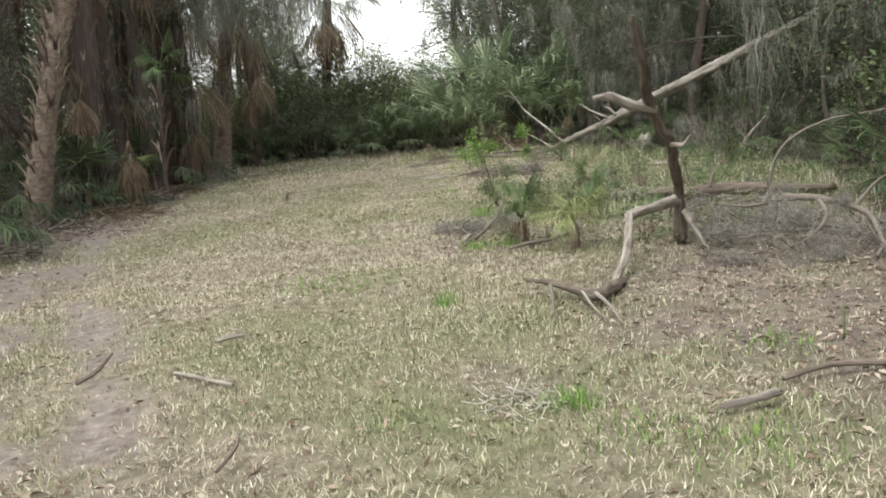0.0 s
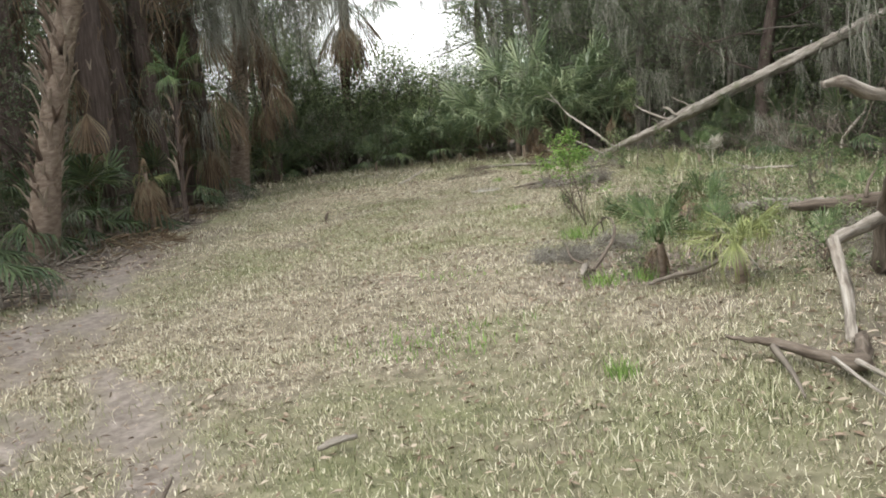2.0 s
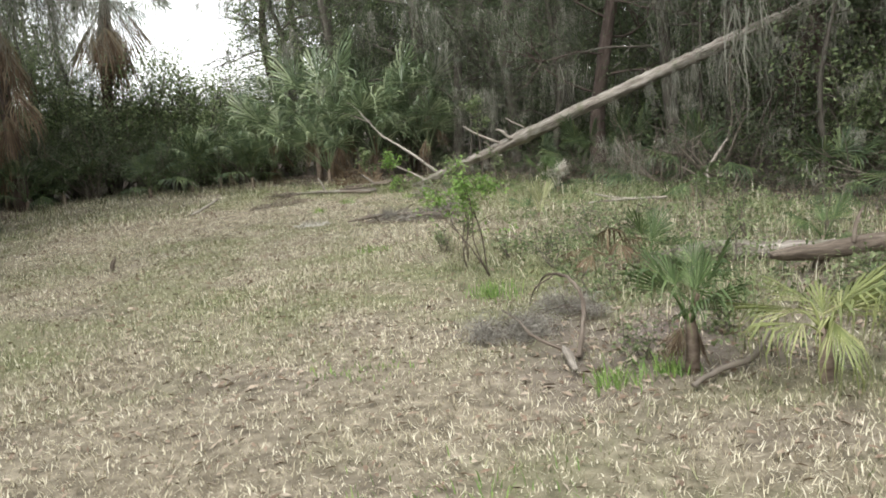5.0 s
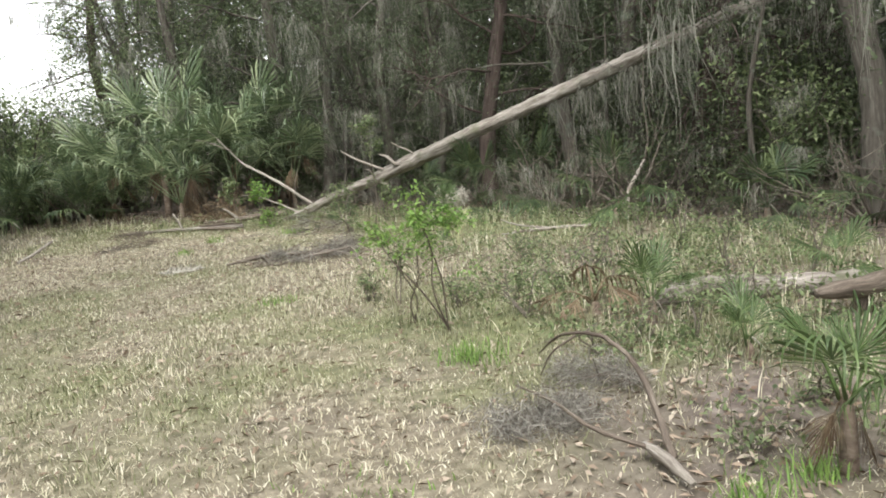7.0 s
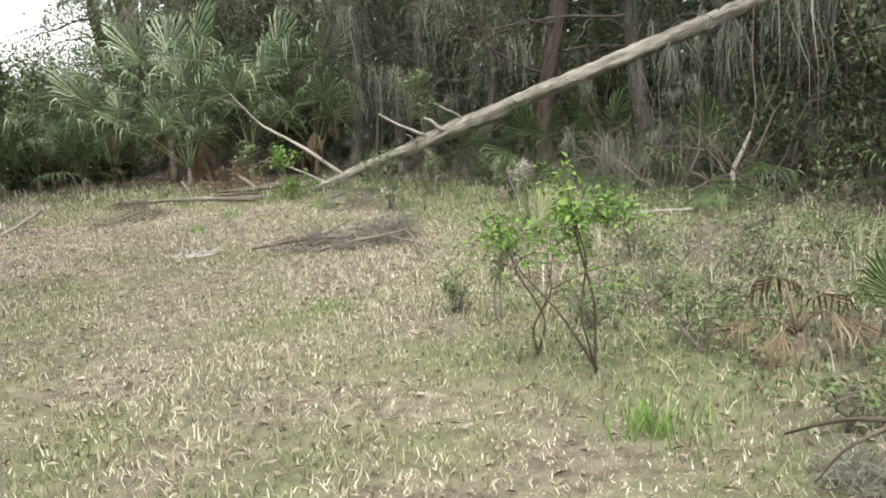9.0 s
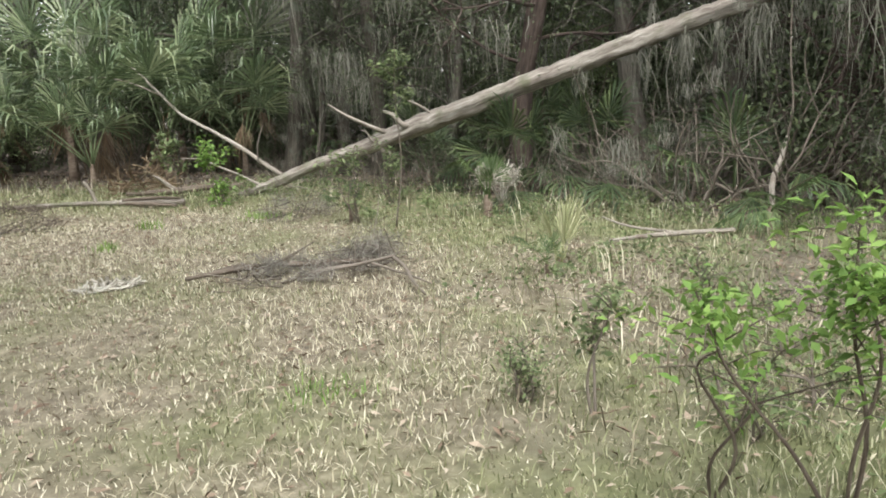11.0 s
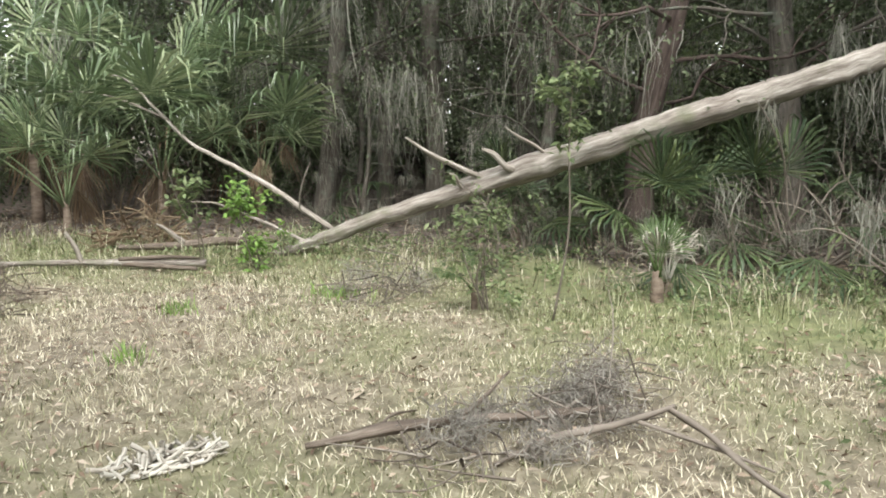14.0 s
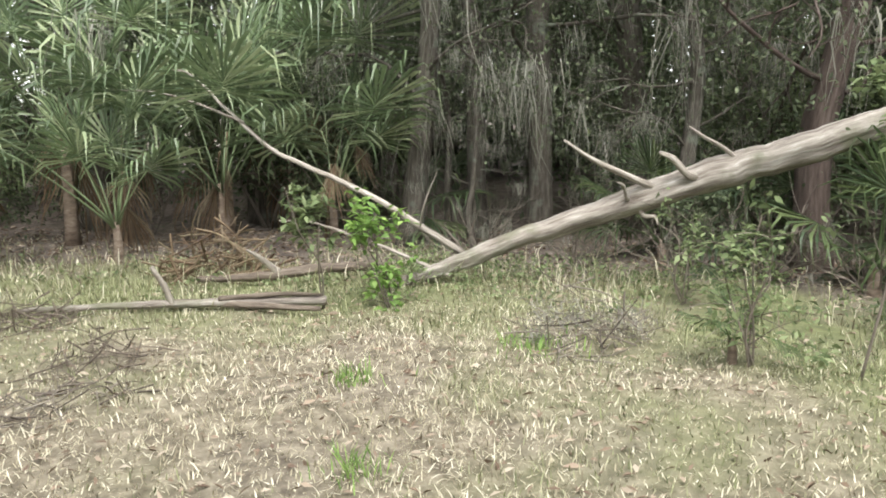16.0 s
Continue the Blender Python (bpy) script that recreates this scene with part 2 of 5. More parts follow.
def part(name, geo, mat, parent=None, label="", smooth=False, m=None):
    """Links a Geo (or a finished mesh) as one mesh object under its thing or part."""
    me = geo if isinstance(geo, bpy.types.Mesh) else geo.mesh(name, mat, smooth)
    ob = new(name, me)
    ob.parent = parent
    if m is not None:
        ob.matrix_basis = m
    return tagged(ob, label)


def unit(a):
    return a / np.maximum(np.linalg.norm(a, axis=-1, keepdims=True), 1e-9)


def spline(points, n):
    """A smooth line of n points through the given ones (Catmull-Rom)."""
    p = np.asarray(points, float)
    p = np.vstack([2 * p[0] - p[1], p, 2 * p[-1] - p[-2]])
    k = len(p) - 3
    u = np.linspace(0, k - 1e-6, n)
    i = u.astype(int)
    f = (u - i)[:, None]
    a, b, c, d = p[i], p[i + 1], p[i + 2], p[i + 3]
    return 0.5 * (2 * b + (c - a) * f + (2 * a - 5 * b + 4 * c - d) * f**2 + (3 * b - 3 * c + d - a) * f**3)


def tube(geo, pts, radii, sides=6, rough=0.0, rng=RNG, cap=True):
    """Sweeps a ring along a line, with uneven radius."""
    p = np.asarray(pts, float)
    n = len(p)
    r = np.interp(np.linspace(0, 1, n), np.linspace(0, 1, len(radii)), radii)
    t = unit(np.gradient(p, axis=0))
    ref = np.array([0, 0, 1.0]) if abs(t[:, 2]).mean() < 0.8 else np.array([1.0, 0, 0])
    a = unit(np.cross(t, ref))
    b = np.cross(t, a)
    ang = np.linspace(0, 2 * np.pi, sides, endpoint=False)
    rr = r[:, None] * np.ones(sides)
    if rough:
        ph = rng.uniform(0, 6.28, 6)
        k = np.arange(n)[:, None]
        knots = max(3, n // 7)
        seed = rng.normal(0, 0.7, (knots, sides))
        coarse = np.stack([np.interp(np.linspace(0, 1, n), np.linspace(0, 1, knots), seed[:, c]) for c in range(sides)], -1) + rng.normal(0, 0.12, (n, sides))
        rr = rr * (1 + rough * (0.5 * np.sin(3 * ang + ph[0] + 0.35 * k) + 0.35 * np.sin(5 * ang + ph[1] - 0.22 * k) + 0.3 * np.sin(0.8 * k + ph[2]) + 0.8 * coarse))
    v = p[:, None] + rr[..., None] * (np.cos(ang)[None, :, None] * a[:, None] + np.sin(ang)[None, :, None] * b[:, None])
    i, j = np.meshgrid(np.arange(n - 1), np.arange(sides), indexing="ij")
    j2 = (j + 1) % sides
    q = np.stack([i * sides + j, i * sides + j2, (i + 1) * sides + j2, (i + 1) * sides + j], -1)
    verts = v.reshape(-1, 3)
    run = np.concatenate([[0], np.cumsum(np.linalg.norm(np.diff(p, axis=0), axis=1))]) + rng.uniform(0, 9)
    ring = np.maximum(r, 0.02)[:, None]
    gr = np.stack([ring * np.cos(ang), ring * np.sin(ang), run[:, None] * np.ones(sides)], -1).reshape(-1, 3)
    tris = None
    if cap:
        verts = np.vstack([verts, p[0], p[-1]])
        gr = np.vstack([gr, (0, 0, run[0]), (0, 0, run[-1])])
        s = np.arange(sides)
        s2 = (s + 1) % sides
        tris = np.concatenate([np.stack([s2, s, np.full(sides, n * sides)], -1), np.stack([(n - 1) * sides + s, (n - 1) * sides + s2, np.full(sides, n * sides + 1)], -1)])
    return geo.add(verts, q, tris, grain=gr)


def leaves(geo, at, length, width, rng=RNG, flat=0.0, hang=0.0):
    """One folded, pointed leaf at each place: two faces along a midrib."""
    n = len(at)
    d = rng.normal(0, 1, (n, 3))
    d[:, 2] = d[:, 2] * (1 - flat) - hang
    d = unit(d)
    s = unit(np.cross(d, rng.normal(0, 1, (n, 3)) * (1 - 0.7 * flat) + np.array([0, 0, 1.5 * flat])))
    if flat:
        s = unit(np.cross(d, np.array([0, 0, 1.0]) + rng.normal(0, 0.4, (n, 3))))
    nn = np.cross(s, d)
    L = length * rng.uniform(0.6, 1.3, (n, 1))
    W = width * rng.uniform(0.7, 1.2, (n, 1))
    mid = at + d * L * 0.45
    v = np.stack([at, mid + s * W * 0.5 + nn * W * 0.2, at + d * L - nn * L * 0.1, mid - s * W * 0.5 + nn * W * 0.2], 1)
    k = np.arange(n)[:, None] * 4
    return geo.add(v, k + np.array([[0, 1, 2, 3]]))


def blades(geo, base, height, width, lean, rng=RNG, attr=None, curl=0.25):
    """Bent, pointed blades of grass: a quad and a triangle each."""
    n = len(base)
    az = rng.uniform(0, 2 * np.pi, n)
    d = np.stack([np.cos(az), np.sin(az), np.zeros(n)], -1)
    s = np.stack([-np.sin(az), np.cos(az), np.zeros(n)], -1)
    h = (height * rng.uniform(0.5, 1.3, n))[:, None]
    le = (lean * rng.uniform(0.3, 1.6, n))[:, None]
    w = (width * rng.uniform(0.6, 1.3, n))[:, None]
    up = np.array([0, 0, 1.0])
    cz, sz = np.cos(np.clip(le, 0, 1.45)), np.sin(np.clip(le, 0, 1.45))
    mid = base + h * 0.55 * (up * cz + d * sz)
    le2 = np.clip(le + curl, 0, 1.7)
    tip = mid + h * 0.45 * (up * np.cos(le2) + d * np.sin(le2))
    v = np.stack([base - s * w * 0.5, base + s * w * 0.5, mid + s * w * 0.42, mid - s * w * 0.42, tip], 1)
    k = np.arange(n)[:, None] * 5
    return geo.add(v, k + np.array([[0, 1, 2, 3]]), k + np.array([[3, 2, 4]]), None if attr is None else np.repeat(attr, 5))


def strands(geo, top, length, width, rng=RNG, n=6, sway=0.05):
    """Hanging threads of moss: thin wavering ribbons."""
    m = len(top)
    L = length * rng.uniform(0.35, 1.2, m)
    k = np.linspace(0, 1, n)
    wob = np.cumsum(rng.normal(0, sway, (m, n, 2)), axis=1) * L[:, None, None] * 0.6
    wob[:, 0] = 0
    p = np.repeat(top[:, None], n, 1)
    p[..., :2] += wob
    p[..., 2] -= L[:, None] * k
    az = rng.uniform(0, np.pi, m)
    s = np.stack([np.cos(az), np.sin(az), np.zeros(m)], -1)[:, None]
    w = (width * rng.uniform(0.5, 1.4, m))[:, None, None] * (np.array([0.5, 1, 0.9, 0.75, 0.5, 0.12]) if n == 6 else np.linspace(1, 0.1, n))[None, :, None] * rng.uniform(0.6, 1.3, (m, n, 1))
    v = np.stack([p - s * w, p + s * w], 2).reshape(m, -1, 3)
    base = np.arange(m)[:, None, None] * 2 * n
    q = np.array([[2 * i, 2 * i + 1, 2 * i + 3, 2 * i + 2] for i in range(n - 1)])
    return geo.add(v, base + q[None])


WAVES = np.random.default_rng(3).normal(0, 1, (12, 2)), np.random.default_rng(4).uniform(0, 6.28, 12)


def wave(x, y, size, seed=0):
    """Smooth irregular field, about -1 to 1, with patches of about the given size."""
    k, ph = WAVES
    out = 0
    for i in range(6):
        a, b = k[(i + seed) % 12]
        out = out + np.sin((a * x + b * y) * 2.2 / size + ph[(i + seed * 5) % 12] + 1.7 * np.sin((b * x - a * y) * 1.1 / size + ph[(i + 3) % 12]))
    return out / 3.0


# ---- plan of the clearing ----
EDGE = np.array([(-4.9, -6), (-5.2, 2), (-5.3, 8), (-5.4, 12.6), (-5.3, 17), (-6.0, 23), (-5.6, 27), (-4.2, 29.5), (-1.5, 28.5), (0.2, 26), (1.9, 24.2), (3.3, 22.9), (4.6, 20.5), (5.2, 18), (5.9, 16), (5.9, 13.5), (5.3, 11), (4.6, 9.2), (3.9, 6.5), (4.2, 2), (4.5, -6)])
PATH = np.array([(-5.2, 13.5), (-4.3, 9.9), (-3.3, 7.6), (-2.7, 6.3), (-2.0, 4.6), (-1.6, 3.6), (-1.2, 1.5), (-1.0, -4)])


def to_line(x, y, line, closed=False):
    d = np.full(np.shape(x), 1e9)
    pts = np.vstack([line, line[:1]]) if closed else line
    for (ax, ay), (bx, by) in zip(pts[:-1], pts[1:]):
        dx, dy = bx - ax, by - ay
        t = np.clip(((x - ax) * dx + (y - ay) * dy) / (dx * dx + dy * dy), 0, 1)
        d = np.minimum(d, np.hypot(x - ax - t * dx, y - ay - t * dy))
    return d


def outside(x, y):
    """Metres beyond the clearing's edge (negative inside)."""
    inside = np.zeros(np.shape(x), bool)
    for (ax, ay), (bx, by) in zip(EDGE, np.roll(EDGE, -1, 0)):
        if ay != by:
            c = (ay > y) != (by > y)
            inside ^= c & (x < (bx - ax) * (y - ay) / (by - ay) + ax)
    d = to_line(x, y, EDGE, True)
    return np.where(inside, -d, d)


def ground_z(x, y):
    x, y = np.asarray(x, float), np.asarray(y, float)
    near = np.exp(-((x / 40) ** 2 + ((y - 12) / 40) ** 2))
    sandy = np.exp(-(to_line(x, y, PATH) / 0.35) ** 2)
    return near * (0.035 * wave(x, y, 2.6) + 0.015 * wave(x, y, 0.7, 2)) - 0.03 * sandy - 0.01


def sand(x, y):
    d = np.minimum(to_line(x, y, PATH), 0.04 + to_line(x, y, PATH + np.array([-0.6, -0.1])))
    return np.clip(0.95 - d / 0.27 + 0.75 * wave(x, y, 0.5, 5) + 0.3 * wave(x, y, 0.15, 1), 0, 1) * 0.95


def litter(x, y):
    right = np.clip((x - 0.75 - 0.18 * np.abs(y - 6.2)) / 1.0, 0, 1) * np.clip((9.5 - y) / 2, 0, 1) * np.clip((y - 1) / 3, 0, 1)
    edge = np.clip((outside(x, y) + 0.7 + 0.5 * wave(x, y, 1.2, 3)) / 0.9, 0, 1)
    # edge litter on the right, thick enough to darken the grass like tree shade
    edge = edge * np.where((x > 0) & (y > 9.5) & (outside(x, y) < 0.15), 0.6, 1.0)
    piles = 1.25 * np.exp(-(((x - 1.05) / 0.95) ** 2 + ((y - 9.7) / 1.1) ** 2))
    # litter that also paints the woods' shade on the ground as darker colour
    shade_litter = np.clip((x - 0.7 - 0.22 * np.abs(y - 11)) / 1.4, 0, 1) * np.clip((y - 7) / 2, 0, 1) * np.clip((17 - y) / 3, 0, 1)
    return np.clip(np.maximum(np.maximum(edge, right * 0.75), np.maximum(piles * 0.8, shade_litter * 0.6)) + 0.25 * wave(x, y, 0.6, 7), 0, 1)


def green(x, y):
    """Where the grass is still green: patches, and a belt along the woods."""
    belt = np.exp(-((outside(x, y) + 0.8) / 1.25) ** 2) * (x > -1) * (y > 9)
    belt = np.maximum(belt, np.exp(-((y - 19.3 + 0.35 * x) / 1.1) ** 2) * np.clip((x - 2.2) / 1.0, 0, 1))
    belt2 = np.exp(-((x - 1.6) / 1.1) ** 2) * np.clip((y - 9.5) / 1.5, 0, 1) * np.clip((15.5 - y) / 2, 0, 1)
    return np.clip(0.24 + 0.36 * wave(x, y, 1.5, 1) + 0.2 * wave(x, y, 0.35, 4) + 0.7 * belt + 0.4 * belt2, 0, 1)


def stretch_axis(lo, hi, step, far):
    mid = np.arange(lo, hi, step)
    k = 1.35 ** np.arange(1, 26) * step
    k = np.cumsum(k)
    k = k[k < far]
    return np.concatenate([(lo - k)[::-1], mid, hi + k])


def build_ground():
    xs, ys = stretch_axis(-8, 9, 0.12, 900), stretch_axis(-2, 30, 0.12, 900)
    X, Y = np.meshgrid(xs, ys, indexing="ij")
    V = np.stack([X, Y, ground_z(X, Y)], -1).reshape(-1, 3)
    i, j = np.meshgrid(np.arange(len(xs) - 1), np.arange(len(ys) - 1), indexing="ij")
    w = len(ys)
    q = np.stack([i * w + j, (i + 1) * w + j, (i + 1) * w + j + 1, i * w + j + 1], -1)
    g = Geo().add(V, q)
    me = g.mesh("ground", GROUND, True)
    for name, f in (("sand", sand), ("litter", litter), ("green", green)):
        a = me.attributes.new(name, "FLOAT", "POINT")
        a.data.foreach_set("value", np.broadcast_to(f(X, Y), X.shape).astype(np.float32).ravel())
    tagged(new("ground", me), "dry mown grass ground with a sandy footpath and leaf litter", "ground", kind="structure")


build_ground()


def build_grass():
    rng = np.random.default_rng(11)
    g = Geo()
    # (density per square metre, x range, y range): thick where the walk passes close, thinner far off
    for dens, x0, x1, y0, y1, h, w in ((350, -5, 4.4, -3, 2.4, 0.06, 0.009), (2500, -4, 3.2, 2.4, 9, 0.046, 0.0055), (1850, -4, 3.6, 9, 20.5, 0.047, 0.006), (1200, -1.5, 4.5, 20.5, 24, 0.055, 0.007), (350, -6, -1.5, 20.5, 29, 0.09, 0.014), (320, -1.5, 2, 24, 28, 0.09, 0.014), (260, 3.2, 5.9, 2.4, 9, 0.06, 0.007), (400, 3.6, 6.2, 9, 19, 0.07, 0.007), (420, -6, -4, 2, 20.5, 0.06, 0.009)):
        n = int(dens * (x1 - x0) * (y1 - y0))
        x, y = rng.uniform(x0, x1, n), rng.uniform(y0, y1, n)
        keep = rng.uniform(0, 1, n) > np.maximum(sand(x, y) * 0.97, litter(x, y) * 0.72) + 0.22 * np.clip(wave(x, y, 0.28, 6), 0, 1)
        x, y = x[keep], y[keep]
        gr = green(x, y)
        isg = (rng.uniform(0, 1, len(x)) < gr * 0.8).astype(float) * rng.uniform(0.55, 1, len(x))
        tall = 1 + 0.35 * wave(x, y, 0.9, 8) + 0.5 * np.clip(isg, 0, 1) * (rng.uniform(0, 1, len(x)) < 0.3)
        base = np.stack([x, y, ground_z(x, y) - 0.004], -1)
        blades(g, base, h * tall, w, np.where(isg > 0, 0.55, 0.95), rng, isg)
    # rough, taller growth in the belt along the woods and at the far end
    n = 60000
    x, y = rng.uniform(-6.2, 6.6, n), rng.uniform(7.5, 30, n)
    o = outside(x, y)
    belt = np.exp(-((o + 0.6) / 0.9) ** 2) * ((x > 0.4) | (y > 24)) * (y > 8.5)
    rough = np.exp(-(((x - 2.2) / 1.4) ** 2)) * np.clip((y - 9) / 1.5, 0, 1) * np.clip((15.5 - y) / 1.5, 0, 1) * (x > 0.6)
    keep = rng.uniform(0, 1, n) < np.clip(np.maximum(belt * 0.55, rough * 0.7) * (0.65 + 0.5 * wave(x, y, 0.6, 9)), 0, 1)
    x, y = x[keep], y[keep]
    isg = (rng.uniform(0, 1, len(x)) < 0.5) * rng.uniform(0.7, 1, len(x))
    blades(g, np.stack([x, y, ground_z(x, y) - 0.004], -1), 0.2 * (1 + 0.4 * wave(x, y, 0.8, 10)), 0.008, np.full(len(x), 0.4), rng, isg, 0.5)
    me = g.mesh("grass", GRASS, attr_name="green")
    tagged(new("grass", me), "dry straw-coloured grass with green patches covering the clearing", "grass", kind="stuff")


build_grass()


# ---- generators of plants and dead wood ----
def gz(x, y):
    return float(ground_z(x, y))


def fan_mesh(name, mat, pitch, stalk, blade, droop, segments=26, spread=2.0, seed=0, split=0.62):
    """One fan-shaped palm leaf reaching out along +x: a stalk, and folded segments that part towards their tips."""
    rng = np.random.default_rng(seed)
    g = Geo()
    p = radians(pitch)
    k = np.linspace(0, 1, 6)[:, None]
    d0 = np.array([math.cos(p), 0, math.sin(p)])
    pts = d0 * stalk * k - np.array([0, 0, 1.0]) * stalk * 0.22 * droop * k**2
    tube(g, pts, [0.014, 0.008, 0.006], 5, rng=rng)
    P = pts[-1]
    d = unit(pts[-1] - pts[-2])
    side = np.array([0, 1.0, 0])
    nrm = unit(np.cross(d, side))
    if nrm[2] < 0:
        nrm = -nrm
    for i in range(segments):
        a = (i + 0.5) / segments * 2 - 1
        ang = a * spread
        L = blade * (1 - 0.35 * abs(a) ** 1.5) * rng.uniform(0.88, 1.08)
        hub = P + d * blade * 0.16 * (1 - abs(a))
        u = math.cos(ang) * d + math.sin(ang) * side - 0.16 * nrm * abs(a)
        u = u / np.linalg.norm(u)
        w = np.cross(nrm, u)
        w /= np.linalg.norm(w)
        half = 0.5 * L * split * math.sin(spread / segments) * 1.15
        fold = nrm * half * (0.75 if i % 2 else -0.35)
        twist = rng.normal(0, 0.06, 3)
        m = hub + u * L * split - np.array([0, 0, 1]) * L * 0.10 * droop
        t1 = hub + (u + twist) * L * 0.8 - np.array([0, 0, 1]) * L * 0.24 * droop * rng.uniform(0.7, 1.3)
        tip = hub + (u + 1.6 * twist) * L * (1 - 0.22 * droop) - np.array([0, 0, 1]) * L * 0.52 * droop * rng.uniform(0.6, 1.4)
        v = [hub - w * 0.003, hub + w * 0.003, m + w * half + fold, m + fold * -0.6, m - w * half + fold, t1 + w * half * 0.5, t1 - w * half * 0.5, tip]
        g.add(v, [[0, 1, 2, 3], [3, 2, 5, 6]], [[0, 3, 4], [3, 6, 4], [6, 5, 7]])
    return g.mesh(name, mat)


def fan_set(mat, key, stalk, blade, droop=0.7, segments=26, spread=1.75):
    sizes = ((1.0, 1.0, 1.0), (0.75, 0.9, 1.15), (1.15, 0.8, 0.75))
    return {a: [fan_mesh("leaf", mat, a, stalk * s, blade * b, (droop + 0.25 * (a < 40)) * (0.8 + 0.25 * j), segments, spread * w, seed=key * 50 + a + j) for j, (s, b, w) in enumerate(sizes)] for a in (75, 52, 28, 8)}


SMALL_FANS = fan_set(FAN_SMALL, 1, 0.36, 0.56, 0.95, 22, 1.25)
NARROW_FANS = fan_set(FAN_SPEAR, 6, 0.16, 0.46, 0.12, 10, 0.42)
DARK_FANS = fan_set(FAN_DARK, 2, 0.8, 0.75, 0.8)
BIG_FANS = fan_set(FAN, 3, 1.35, 0.9, 0.72, 26, 1.8)
WILT_FANS = {60: [fan_mesh("dead_leaf", FAN_DEAD, 62, 0.5, 0.42, 2.2, 12, 1.0, seed=380)], 40: [fan_mesh("dead_leaf", FAN_DEAD, 45, 0.4, 0.36, 2.0, 10, 0.9, seed=381)]}
YELLOW_FANS = fan_set(FAN_YELLOW, 4, 0.3, 0.62, 1.55, 18, 0.9)
DEAD_FANS = {a: [fan_mesh("dead_leaf", FAN_DEAD, a, 0.35, 0.75, 1.2, 18, 0.9, seed=300 + a)] for a in (-35, -65, -80)}
PALE_FANS = {a: [fan_mesh("dead_leaf", FAN_PALE, a, 0.3, 0.42, 0.9, 18, 1.3, seed=340 + a)] for a in (70, 40, 10, -50)}


def crown_of_fans(ob, fans, count, rng, z=0.05, steep=None, name="leaf", label="", scale=1.0, r0=0.03):
    angles = sorted(fans)
    for i in range(count):
        a = steep[i % len(steep)] if steep else angles[i % len(angles)]
        me = fans[a][int(rng.integers(len(fans[a])))]
        az = 360 * i * 0.382 + rng.uniform(-18, 18)
        r = rng.uniform(0, r0)
        s = scale * rng.uniform(0.8, 1.15)
        part(name, me, None, ob, label, m=pose(r * math.cos(radians(az)), r * math.sin(radians(az)), z + rng.uniform(0, 0.06), rng.uniform(-8, 8), rng.uniform(-8, 8), az) @ Matrix.Scale(s, 4))


def palmetto(x, y, label, seed, fans=None, count=9, scale=1.0, dead=0, steep=None, stem=0.12, group="palmettos in the undergrowth"):
    rng = np.random.default_rng(seed)
    ob = thing("palmetto", (x, y, gz(x, y)), label, "palm shrub", group)
    g = Geo()
    tube(g, spline([(0, 0, -0.05), (0.01, 0, stem * 0.5), (0.0, 0.01, stem)], 6), [0.06 * scale, 0.05 * scale, 0.03 * scale], 7, 0.2, rng)
    part("stem", g, PALM_BARK, ob, "fibrous brown stem")
    crown_of_fans(ob, fans or SMALL_FANS, count, rng, stem * 0.8, steep, scale=scale)
    if dead:
        crown_of_fans(ob, PALE_FANS, dead, rng, stem * 0.9, [-50], "dead_leaf", "dry bleached palm leaf", scale)
    return ob


def palm_trunk(g, h, r, lean, rng, rough=0.08):
    pts = spline([(0, 0, -0.1), (lean[0] * 0.25, lean[1] * 0.25, h * 0.35), (lean[0] * 0.6, lean[1] * 0.6, h * 0.7), (lean[0], lean[1], h)], 40)
    tube(g, pts, [r * 1.25, r, r * 0.95, r * 1.05, r * 0.9], 14, rough, rng)
    return pts


BOOT_MESHES = []
for _j in range(4):
    _r = np.random.default_rng(60 + _j)
    _g = Geo()
    _L = 0.34 + 0.05 * _j
    for _s in (-1, 1):
        _w = 0.055
        _c = np.array([(0, 0, 0), (0.05, _s * 0.012, _L * 0.45), (0.10, _s * 0.05, _L * 0.8), (0.13 + 0.02 * _j, _s * 0.085, _L)])
        _wd = np.array([_w, _w * 0.8, 0.026, 0.012])
        _in = _c + np.stack([0 * _wd, -_s * _wd, 0 * _wd], -1)
        _out = _c + np.stack([0 * _wd, _s * _wd * 0.55, 0 * _wd], -1)
        _bk = np.array([-0.025, 0, 0])
        _v = np.concatenate([_in, _out, _in + _bk, _out + _bk])
        _q = []
        for _k in range(3):
            for _a, _b in ((0, 4), (12, 8), (4, 12), (8, 0)):
                _q.append([_a + _k, _b + _k, _b + _k + 1, _a + _k + 1])
        _g.add(_v, _q)
    BOOT_MESHES.append(_g.mesh("boot", BOOT))


